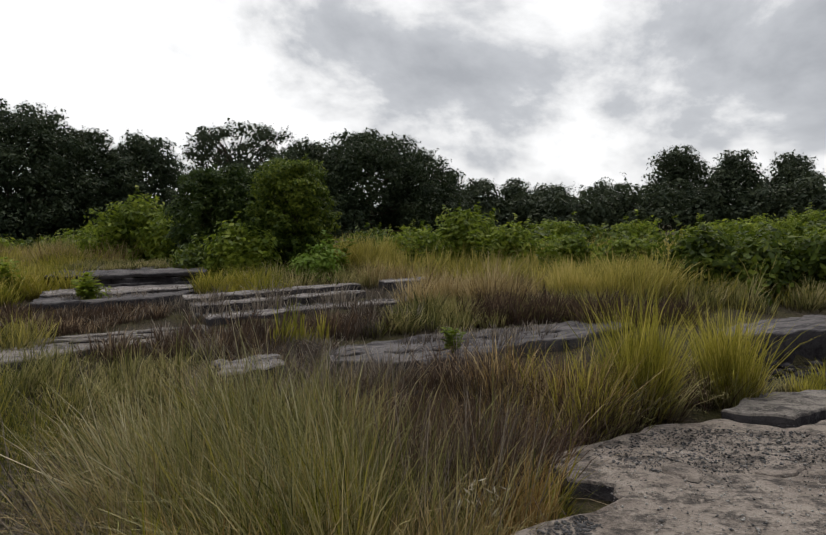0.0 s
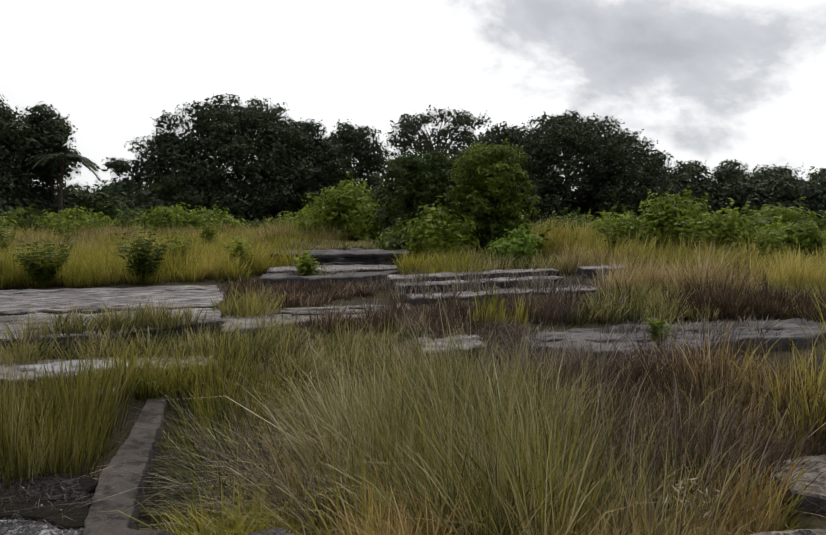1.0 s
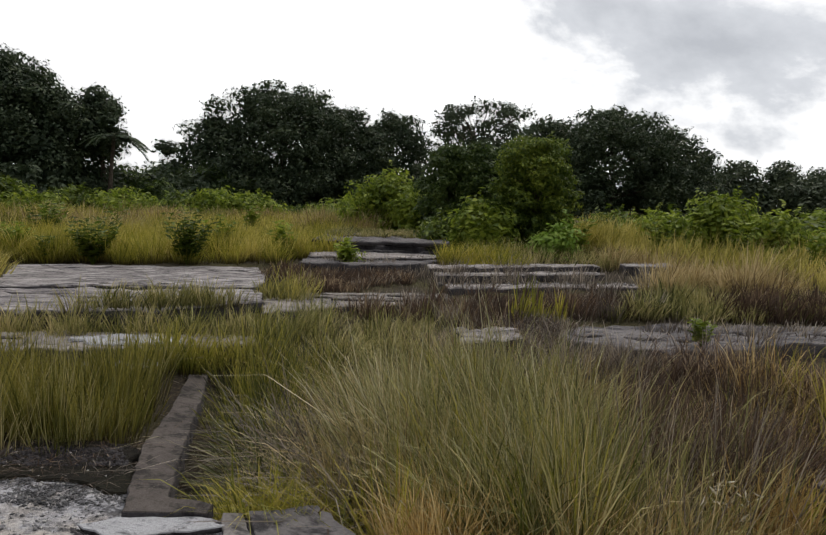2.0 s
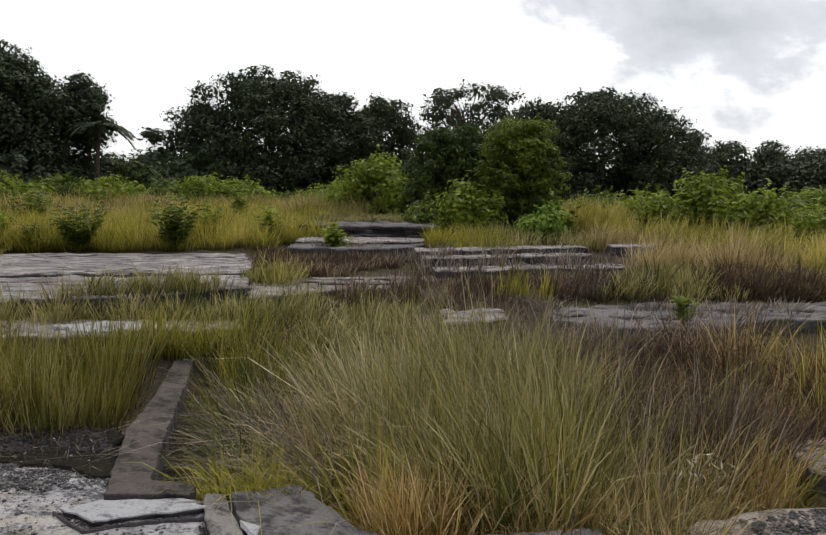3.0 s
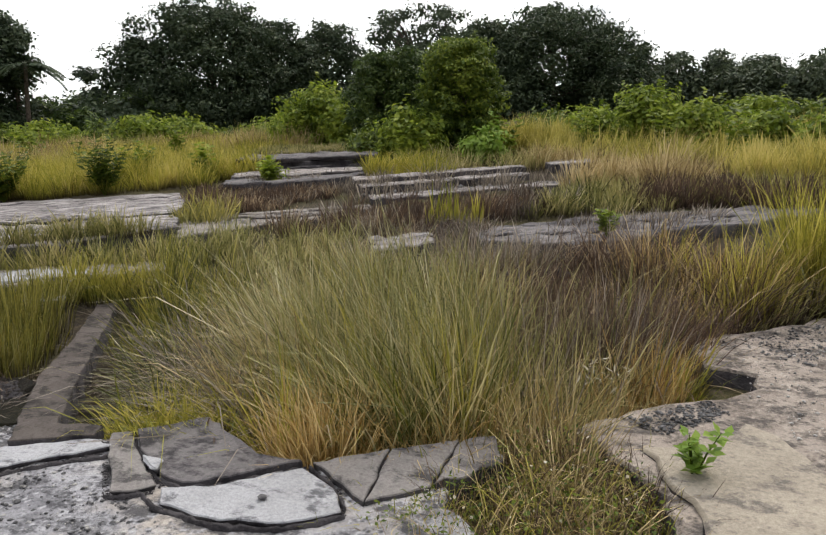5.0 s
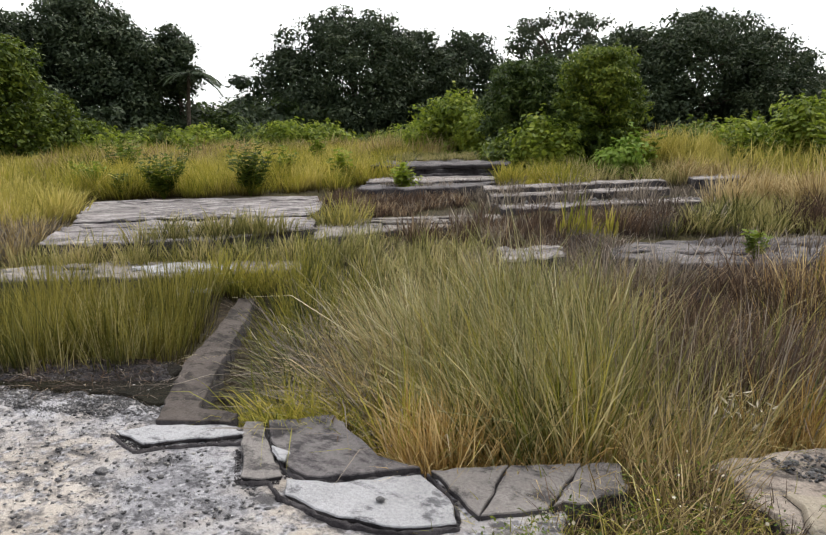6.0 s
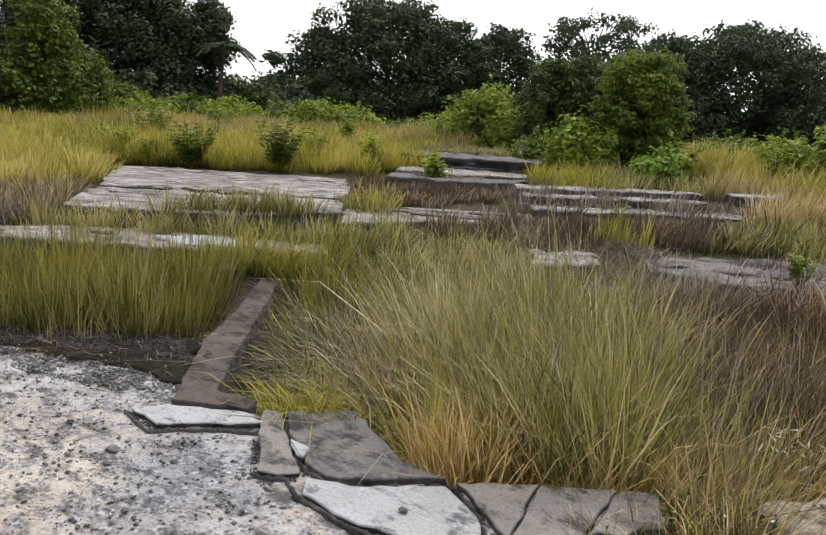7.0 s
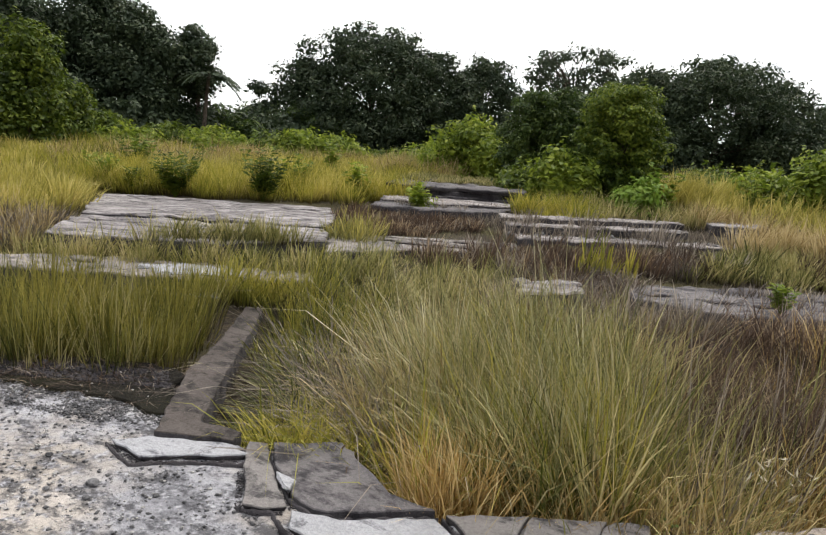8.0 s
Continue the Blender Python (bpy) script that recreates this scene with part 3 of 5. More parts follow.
WIDER, FEWER = 1.2, 0.72


def grass(label, poly, tufts, per, tall, wide, material, seed, spread=0.10, splay=0.25, droop=0.35, wind=(0.04, 0.0), vary=0.4, floor=None, name="grass"):
    """A patch of tufts, each a spray of bent blades."""
    rng = np.random.default_rng(seed)
    per = max(5, int(per * FEWER))
    c = scatter(poly, tufts, rng)
    th = tall * (1 + vary * rng.normal(0, 0.6, tufts))
    own = rng.normal(0, 0.06, (tufts, 2))
    k = np.repeat(np.arange(tufts), per)
    off = np.clip(rng.normal(0, 1, (tufts * per, 2)), -1.7, 1.7) * spread
    xy = c[k] + off
    z = ground_z(xy[:, 0], xy[:, 1]) - 0.01 if floor is None else np.full(len(xy), floor)
    h = np.clip(th[k] * rng.uniform(0.38, 1.10, len(k)), 0.05, None)
    lean = off / max(spread, 1e-3) * splay * 0.5 + own[k] + np.array(wind) + rng.normal(0, 0.085, (len(k), 2))
    wild = np.where(rng.random(len(k)) < 0.14, 1.7, 0.7)[:, None]
    bend = rng.normal(0, droop, (len(k), 2)) * 0.6 * wild + np.array(wind) * 1.5 + off / max(spread, 1e-3) * splay * 0.5
    w = wide * WIDER * rng.uniform(0.5, 1.4, len(k))
    return tagged(new(name, blade_mesh(name, np.column_stack([xy, z]), h, w, lean, bend, rng, material, rng.random(tufts)[k])), label, "grass", kind="stuff")


# pit and near beds
PIT_MAIN = [(-1.9, 3.9), (-1.3, 3.8), (-0.85, 3.55), (-0.7, 3.42), (-0.3, 3.68), (-0.5, 5.0), (-0.8, 6.1), (-1.9, 6.1), (-2.6, 5.4), (-2.0, 4.5)]
grass("tall olive wispy grass filling the concrete pit", PIT_MAIN, 125, 80, 0.80, 0.0066, G_OLIVE, 101, wind=(-0.03, 0.0), splay=0.2)
grass("grey green wispy grass in the middle of the pit", [(-1.5, 3.85), (-0.9, 3.6), (-0.45, 3.75), (-0.5, 4.8), (-1.0, 5.6), (-1.9, 5.5), (-2.1, 4.5)], 180, 80, 0.84, 0.0060, G_SAGE, 137, wind=(-0.07, 0.0), splay=0.22, droop=0.4)
grass("green grass standing in the pit", [(-1.2, 3.85), (-0.7, 3.5), (-0.35, 3.7), (-0.4, 4.6), (-0.8, 5.6), (-1.8, 5.4)], 60, 90, 0.76, 0.006, G_GREEN, 102, wind=(-0.05, 0.0), splay=0.15)
grass("dark dead thatch under the pit grass", [(-2.4, 3.5), (-1.7, 3.5), (-0.8, 3.5), (-0.3, 3.75), (0.4, 4.4), (0.5, 5.4), (-0.8, 6.2), (-2.0, 6.1), (-3.4, 4.9)], 230, 60, 0.34, 0.008, G_BROWN, 135, droop=1.0, splay=0.8, spread=0.12)
grass("green grass at the end of the low slab", [(-4.9, 4.75), (-4.1, 5.3), (-3.85, 5.6), (-4.25, 5.5), (-5.0, 4.95)], 44, 60, 0.32, 0.007, G_GREEN, 136)
grass("pale straw stalks in the pit grass", PIT_MAIN, 200, 30, 0.84, 0.0045, G_STRAW, 131, splay=0.3, wind=(-0.06, 0.0))
grass("grey dead stalks leaning over the pit", [(-2.2, 3.75), (-1.5, 3.55), (-1.5, 4.4), (-2.5, 4.9), (-3.1, 4.6)], 70, 36, 0.68, 0.0068, G_GREY, 103, wind=(-0.20, -0.05), droop=0.55, splay=0.6)
grass("straw stalks leaning at the hollow's edge", [(-2.1, 3.8), (-1.5, 3.6), (-1.6, 4.6), (-2.3, 5.6), (-3.0, 5.3), (-2.5, 4.6)], 70, 44, 0.66, 0.0055, G_STRAW, 141, wind=(-0.14, -0.02), droop=0.5, splay=0.4)
grass("thin olive stalks over the brown grass", [(-0.4, 4.6), (0.5, 4.7), (0.7, 5.4), (0.6, 6.2), (-0.6, 6.2)], 60, 14, 0.72, 0.005, G_OLIVE, 142, splay=0.15, droop=0.2)
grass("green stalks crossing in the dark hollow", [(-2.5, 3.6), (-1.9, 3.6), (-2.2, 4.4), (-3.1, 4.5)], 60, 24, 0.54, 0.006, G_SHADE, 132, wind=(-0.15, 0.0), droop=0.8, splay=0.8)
grass("green clump inside the kerb", [(-3.35, 4.35), (-2.95, 4.3), (-2.75, 4.8), (-3.3, 5.0)], 30, 50, 0.5, 0.007, G_GREEN, 139, splay=0.3, spread=0.07)
grass("pale stalks bent over the dark hollow", [(-2.75, 3.75), (-2.3, 3.75), (-2.4, 4.4), (-3.0, 4.4)], 40, 16, 0.55, 0.006, G_SAGE, 140, wind=(-0.12, 0.0), droop=0.9, splay=0.8)
grass("short green grass beside the kerb", [(-2.3, 3.2), (-1.8, 3.44), (-1.75, 3.7), (-2.5, 3.72)], 60, 60, 0.38, 0.006, G_BRIGHT, 104, droop=0.6, splay=0.4)
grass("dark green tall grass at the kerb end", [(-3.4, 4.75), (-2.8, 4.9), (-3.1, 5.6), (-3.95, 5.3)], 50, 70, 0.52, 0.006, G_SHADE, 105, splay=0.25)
grass("yellow green tips at the kerb end", [(-3.4, 4.9), (-2.8, 5.0), (-3.1, 5.6), (-3.9, 5.3)], 50, 56, 0.72, 0.0055, G_GREEN, 138, splay=0.2)
grass("orange straw clump at the slab edge", disc(-1.14, 3.40, 0.19, 0.6), 28, 80, 0.56, 0.0055, G_ORANGE, 106, wind=(-0.03, 0.0), splay=0.22, droop=0.35, spread=0.06)
grass("yellow green blades at the slab edge", disc(-1.22, 3.42, 0.18, 0.5), 12, 40, 0.58, 0.007, G_BRIGHT, 107, splay=0.3, spread=0.06)
grass("straw grass along the slab front", [(-0.85, 3.32), (-0.3, 3.65), (0.1, 3.92), (-0.1, 4.1), (-0.8, 3.6)], 50, 60, 0.44, 0.005, G_ORANGE, 108, droop=0.5, spread=0.07)
grass("olive grass in the pit corner", [(-0.4, 3.65), (0.15, 3.95), (0.5, 4.3), (0.3, 4.7), (-0.4, 4.4)], 60, 40, 0.56, 0.0055, G_OLIVE, 133, splay=0.2)
grass("brown dead grass in the pit", [(-0.3, 4.5), (0.5, 4.7), (0.8, 5.5), (1.4, 6.2), (0.6, 6.9), (-0.9, 6.8), (-0.65, 5.6)], 260, 100, 0.58, 0.0055, G_BROWN, 109, droop=0.7)
grass("russet grass tips above the brown grass", [(-0.1, 6.15), (0.9, 5.8), (1.4, 6.3), (0.5, 6.9)], 34, 50, 0.60, 0.0055, G_ORANGE, 110)
grass("yellow green grass above the brown grass", [(0.3, 6.1), (1.0, 5.8), (1.4, 6.3), (0.6, 6.8)], 22, 40, 0.62, 0.006, G_BRIGHT, 134)
grass("tall pale upright grass stalks", [(-0.3, 3.8), (0.2, 4.0), (0.6, 4.8), (0.6, 5.6), (-0.4, 5.4)], 80, 9, 0.88, 0.005, G_GREY, 111, splay=0.1, droop=0.12)
grass("yellow green grass by the slab notch", [(0.3, 4.15), (0.68, 4.45), (0.74, 4.95), (0.4, 4.75)], 46, 50, 0.46, 0.006, G_ORANGE, 112, spread=0.05, splay=0.1, wind=(-0.03, 0.0))
grass("yellow green blades by the slab notch", [(0.5, 4.5), (0.72, 4.6), (0.76, 4.95), (0.55, 4.85)], 14, 40, 0.50, 0.006, G_BRIGHT, 117, spread=0.05, splay=0.1)
BED = [(-4.3, 2.9), (-3.42, 3.55), (-4.3, 4.7), (-4.9, 4.4), (-5.6, 3.5), (-7.5, 2.7), (-7.5, 2.1)]
grass("dense olive green grass bed beside the kerb", BED, 300, 80, 0.48, 0.0055, G_BEDGREEN, 113, vary=0.6, splay=0.14, droop=0.12, wind=(0.02, 0.0), spread=0.08)
grass("olive dry blades in the grass bed", BED, 130, 40, 0.50, 0.0045, G_OLIVE, 114, vary=0.6, splay=0.12, droop=0.15, spread=0.08)
for j, (x, y, r, h, cnt) in enumerate([(1.3, 6.2, 0.2, 0.58, 12), (1.72, 6.55, 0.17, 0.95, 22), (2.68, 7.0, 0.17, 0.74, 20), (1.0, 6.05, 0.2, 0.5, 10), (3.6, 7.3, 0.2, 0.28, 6), (4.1, 7.5, 0.25, 0.3, 6)]):
    grass("yellow green tussock behind the slab", disc(x, y, r), cnt, 90, h, 0.0065, G_TUSSOCK, 120 + j, spread=0.06, splay=0.16, droop=0.26, wind=(0.0, 0.0), vary=0.45)
    grass("olive under growth of the tussock", disc(x, y, r * 1.3), cnt, 50, h * 0.55, 0.006, G_OLIVE, 180 + j, spread=0.08, splay=0.35, droop=0.5, wind=(0.0, 0.0))
grass("dry grass at the foot of the tussocks", [(0.9, 5.75), (1.7, 6.35), (2.8, 7.05), (2.9, 7.6), (1.0, 7.0)], 120, 60, 0.36, 0.006, G_BROWN, 130, droop=0.6)

LITTER = [(-7, 2.3), (-4.5, 2.98), (-3.40, 3.50), (-3.05, 3.22), (-2.88, 3.06), (-3.35, 2.93), (-4.3, 2.60), (-7, 1.9)]
grass("brown dead stalks lying on the black litter", LITTER, 110, 12, 0.09, 0.004, G_BROWN, 115, droop=2.2, splay=1.6, floor=0.0)
grass("sparse dry blades on the black litter", LITTER, 60, 10, 0.12, 0.004, G_GREY, 116, droop=1.6, splay=1.2, floor=0.0)

# strips between the slabs
grass("thin grey tufts in the slab joints", [(-0.9, 7.4), (0.6, 8.2), (1.6, 9.2), (1.0, 9.4), (-0.6, 8.4)], 18, 40, 0.20, 0.008, G_GREY, 147, floor=0.27)
grass("olive tufts rooted on the slab front", [(-6.4, 5.4), (-5.3, 6.1), (-5.1, 6.9), (-5.9, 6.3)], 34, 60, 0.30, 0.008, G_OLIVE, 148, floor=0.36)
grass("green blades over the crumbling slab edge", [(-1.3, 7.0), (-0.2, 7.1), (0.4, 7.6), (0.2, 7.3), (-0.8, 6.8)], 36, 40, 0.34, 0.007, G_GREY, 149)
grass("grey olive tufts on the low slabs", [(-6.4, 4.0), (-4.4, 5.2), (-3.9, 5.9), (-4.4, 6.0), (-7.4, 4.3)], 25, 50, 0.22, 0.011, G_OLIVE, 140)
grass("dry tufts in front of the terrace slab", [(-7.4, 4.75), (-5.6, 5.65), (-4.5, 6.6), (-4.0, 6.8), (-3.7, 6.3), (-5.6, 5.4), (-7.2, 4.4)], 56, 80, 0.34, 0.008, G_OLIVE, 141)
grass("straw tufts beyond the pit", [(-4.0, 5.5), (-2.3, 6.2), (-2.5, 7.3), (-4.3, 7.1)], 56, 70, 0.30, 0.007, G_OLIVE, 142)
grass("grey brown tangle between block and slab", [(-1.9, 6.9), (-1.3, 7.0), (-1.2, 7.9), (-1.8, 8.3), (-2.3, 7.7)], 46, 60, 0.24, 0.007, G_GREY, 178, droop=0.9, splay=0.6)
grass("brown dead grass between block and slab", [(-2.4, 6.4), (-1.3, 6.6), (-1.2, 7.9), (-1.8, 8.3), (-2.4, 7.7)], 46, 60, 0.24, 0.007, G_BROWN, 179, droop=0.8, splay=0.5)
grass("brownish grey grass among broken slabs", [(-2.4, 6.3), (-1.2, 6.4), (0.2, 7.0), (-0.4, 7.25), (-2.6, 6.9)], 56, 60, 0.27, 0.008, G_GREY, 143, droop=0.7)
grass("thin grey tufts on the steps", [(-4.2, 10.1), (-3.3, 9.4), (-0.6, 11.6), (-1.6, 12.9), (-4.3, 10.9)], 46, 40, 0.32, 0.010, G_GREY, 146)
grass("purple brown grass before the steps", [(-4.2, 7.6), (-3.0, 8.8), (-1.3, 10.2), (-0.6, 9.4), (-1.5, 8.6), (-2.6, 7.7)], 70, 70, 0.31, 0.009, G_BROWN, 144)
grass("grey dry grass before the steps", [(-4.2, 7.6), (-3.0, 8.8), (-1.3, 10.2), (-0.6, 9.4), (-1.5, 8.6), (-2.6, 7.7)], 43, 60, 0.31, 0.008, G_GREY, 145)
for j, (x, y, h) in enumerate([(-2.0, 8.2, 0.55), (-1.8, 8.3, 0.5), (-1.55, 8.5, 0.42)]):
    grass("stiff yellow stems among the slabs", disc(x, y, 0.08), 5, 9, h, 0.016, G_BRIGHT, 150 + j, spread=0.05, splay=0.1, droop=0.1)
grass("brown grass behind the dark slab", [(-1.0, 9.0), (0.5, 9.6), (2.0, 10.4), (2.4, 11.2), (-0.4, 11.2)], 100, 80, 0.3, 0.01, G_OLIVE, 155)
grass("dark brown grass tussocks", [(0.2, 9.8), (1.4, 9.9), (3.3, 9.8), (3.4, 10.6), (0.4, 10.8)], 100, 80, 0.36, 0.01, G_BROWN, 156)
grass("straw coloured clump of tall grass", disc(0.2, 11.5, 1.0, 0.7), 56, 80, 0.52, 0.011, G_STRAW, 157)
grass("straw coloured clump of tall grass", disc(2.8, 12.2, 1.1, 0.7), 62, 80, 0.62, 0.012, G_YELLOW, 158)
grass("russet clump of dry grass", disc(-1.4, 13.9, 0.5), 25, 80, 0.45, 0.011, G_STRAW, 159)
grass("yellow tall grass beyond the bush", disc(-2.6, 17.6, 1.5, 0.8), 68, 70, 0.75, 0.014, G_YELLOW, 160)
grass("yellow grass tuft at the slab corner", disc(-5.25, 7.95, 0.35), 14, 50, 0.32, 0.010, G_OLIVE, 161)
grass("yellow blades at the slab corner", disc(-5.2, 8.0, 0.3), 8, 40, 0.38, 0.009, G_YELLOW, 175)
grass("low olive grass on the terrace top", [(-8.0, 13.4), (-5.6, 14.3), (-6.5, 17.3), (-9.4, 16.3)], 130, 50, 0.13, 0.010, G_OLIVE, 176, floor=0.83)
grass("brown tufts on the terrace ledge", [(-6.5, 10.5), (-5.0, 11.1), (-4.9, 12.6), (-7.2, 12.0)], 40, 40, 0.08, 0.008, G_GREY, 177, floor=0.56)
grass("brown grass between slab and steps", [(-6.6, 9.3), (-5.2, 8.6), (-4.2, 9.6), (-4.4, 10.6), (-5.6, 10.1), (-6.9, 10.1)], 110, 80, 0.19, 0.009, G_BROWN, 162)
grass("straw grass between slab and steps", [(-6.4, 9.3), (-5.2, 8.6), (-4.2, 9.6), (-4.3, 11.0), (-6.9, 11.2)], 30, 50, 0.22, 0.009, G_GREY, 163)
grass("yellow green clump before the bush", disc(-3.9, 12.4, 0.8, 0.7), 37, 80, 0.45, 0.012, G_BRIGHT, 164)
grass("low dry grass before the bush", [(-4.6, 12.0), (-1.8, 13.2), (-0.5, 14.4), (-4.5, 14.5)], 81, 60, 0.39, 0.01, G_OLIVE, 165)
grass("yellow green grass behind the terrace slab", [(-11.8, 8.0), (-7.3, 10.6), (-6.9, 12.5), (-9.0, 13.5), (-14, 10)], 300, 80, 0.5, 0.012, G_BRIGHT, 166)
grass("golden grass behind the terrace slab", [(-11.8, 8.2), (-7.6, 10.9), (-7.5, 13), (-14, 12)], 180, 70, 0.52, 0.012, G_YELLOW, 167)
grass("golden tall grass beside the terrace slab", [(-9.6, 4.6), (-8.7, 5.9), (-11, 8.0), (-15, 8), (-15, 4)], 260, 80, 0.46, 0.012, G_YELLOW, 168)
grass("brown dry grass at the slab end", [(-9.4, 4.0), (-7.5, 4.7), (-8.6, 6.0), (-10, 5.6)], 50, 70, 0.34, 0.010, G_GREY, 169)
grass("straw grass at the slab end", [(-9.4, 4.0), (-7.5, 4.7), (-8.6, 6.0), (-10, 5.6)], 40, 60, 0.36, 0.010, G_STRAW, 174)
grass("golden field of tall grass", [(-8.5, 13.5), (-14, 8), (-30, 12), (-24, 26), (-12, 24), (-9.5, 19)], 900, 40, 0.42, 0.017, G_YELLOW, 170, spread=0.14, vary=0.5)
grass("green tinted grass in the golden field", [(-8.5, 13.5), (-14, 8), (-30, 12), (-24, 26), (-12, 24), (-9.5, 19)], 560, 40, 0.40, 0.017, G_BRIGHT, 171, spread=0.14, vary=0.5)
grass("rough grass among the shrubs", [(-2, 14), (5, 11.5), (10, 13), (9, 22), (-2, 22)], 620, 50, 0.52, 0.013, G_YELLOW, 172, spread=0.14, vary=0.5)
grass("dry grass among the shrubs", [(3, 10.6), (7.5, 11.8), (8, 13), (2.6, 12.2)], 81, 60, 0.42, 0.011, G_OLIVE, 173)


rng = np.random.default_rng(190)
for j in range(16):
    x, y, r = rng.uniform(-24, -9.5), rng.uniform(11, 22), rng.uniform(0.8, 2.2)
    grass(("pale straw drift in the golden field", "green drift in the golden field", "olive drift in the golden field")[j % 3], disc(x, y, r, 0.5), int(30 * r), 44, rng.uniform(0.4, 0.62), 0.014, (G_STRAW, G_GREEN, G_OLIVE)[j % 3], 191 + j, spread=0.14, vary=0.5)

# ---- leaves, shrubs and trees ----
def leaf_mesh(name, pos, face, size, rng, material, slim=0.5):
    cnt = len(pos)
    face = face / np.maximum(np.linalg.norm(face, axis=1), 1e-6)[:, None]
    a = np.cross(face, rng.normal(0, 1, (cnt, 3)))
    a /= np.maximum(np.linalg.norm(a, axis=1), 1e-6)[:, None]
    b = np.cross(face, a)
    s = size[:, None] * 0.5
    V = np.stack([pos - a * s, pos + b * s * slim + face * s * 0.15, pos + a * s, pos - b * s * slim + face * s * 0.15], 1).reshape(-1, 3)
    i = np.arange(cnt)[:, None] * 4
    return mesh_of(name, V, None, np.concatenate([i + np.array([[0, 1, 2]]), i + np.array([[0, 2, 3]])]), material=material)


def tube(points, radii, sides=7):
    """Rings along a line: vertices and quads of a tapered limb."""
    V, Q = [], []
    for j, (p, r) in enumerate(zip(points, radii)):
        d = Vector(points[min(j + 1, len(points) - 1)]) - Vector(points[max(j - 1, 0)])
        q = d.to_track_quat("Z", "Y")
        for s in range(sides):
            a = s * math.tau / sides
            V.append(tuple(Vector(p) + q @ Vector((r * math.cos(a), r * math.sin(a), 0))))
        if j:
            for s in range(sides):
                Q.append(((j - 1) * sides + s, (j - 1) * sides + (s + 1) % sides, j * sides + (s + 1) % sides, j * sides + s))
    return V, Q


def wood_mesh(name, limbs, material):
    V, Q = [], []
    for points, radii in limbs:
        v, q = tube(points, radii)
        Q += [tuple(c + len(V) for c in f) for f in q]
        V += v
    return mesh_of(name, V, Q, material=material, smooth=True)


def crown_leaves(lobes, count, size, rng, shoots, clump):
    """Leaves in small clumps over the lobes' shells, sparse leaves within, and shoots that stand out of the outline."""
    C, R = np.array([c for c, _ in lobes]), np.array([r for _, r in lobes])
    area = R[:, 0] * R[:, 2]
    k = max(14, count // 55)
    q = rng.choice(len(lobes), k, p=area / area.sum())
    e = rng.normal(0, 1, (k, 3)) + np.array([0, 0, 0.25])
    e /= np.linalg.norm(e, axis=1)[:, None]
    mid = C[q] + e * R[q] * rng.uniform(0.74, 1.0, k)[:, None]
    reach = clump * rng.uniform(0.55, 1.35, k)
    n1 = int(count * 0.72)
    j = rng.choice(k, n1, p=reach ** 2 / np.sum(reach ** 2))
    d = rng.normal(0, 1, (n1, 3)) + np.array([0, 0, 0.45])
    d /= np.linalg.norm(d, axis=1)[:, None]
    P = mid[j] + d * reach[j][:, None] * np.array([1.0, 1.0, 0.62]) * rng.uniform(0.55, 1.06, n1)[:, None]
    n2 = count - n1
    q = rng.choice(len(lobes), n2, p=area / area.sum())
    g = rng.normal(0, 1, (n2, 3))
    g /= np.linalg.norm(g, axis=1)[:, None]
    P = np.concatenate([P, C[q] + g * R[q] * rng.uniform(0.5, 0.92, n2)[:, None]])
    d = np.concatenate([d, g])
    ns = int(count * shoots / 9)
    if ns:
        q = rng.choice(k, ns)
        e = rng.normal(0, 1, (ns, 3)) + np.array([0, 0, 0.9])
        e /= np.linalg.norm(e, axis=1)[:, None]
        far = size * rng.uniform(0.8, 2.1, ns)
        i = np.repeat(np.arange(ns), 9)
        P = np.concatenate([P, (mid[q] + e * reach[q][:, None] * 0.7)[i] + e[i] * (far[i] * rng.uniform(0, 1, len(i)))[:, None] + rng.normal(0, size * 0.22, (len(i), 3))])
        d = np.concatenate([d, e[i]])
    n = len(P)
    return P, d * 0.9 + np.array([0, 0, 0.30]) + rng.normal(0, 0.34, (n, 3)), size * rng.uniform(0.55, 1.35, n)


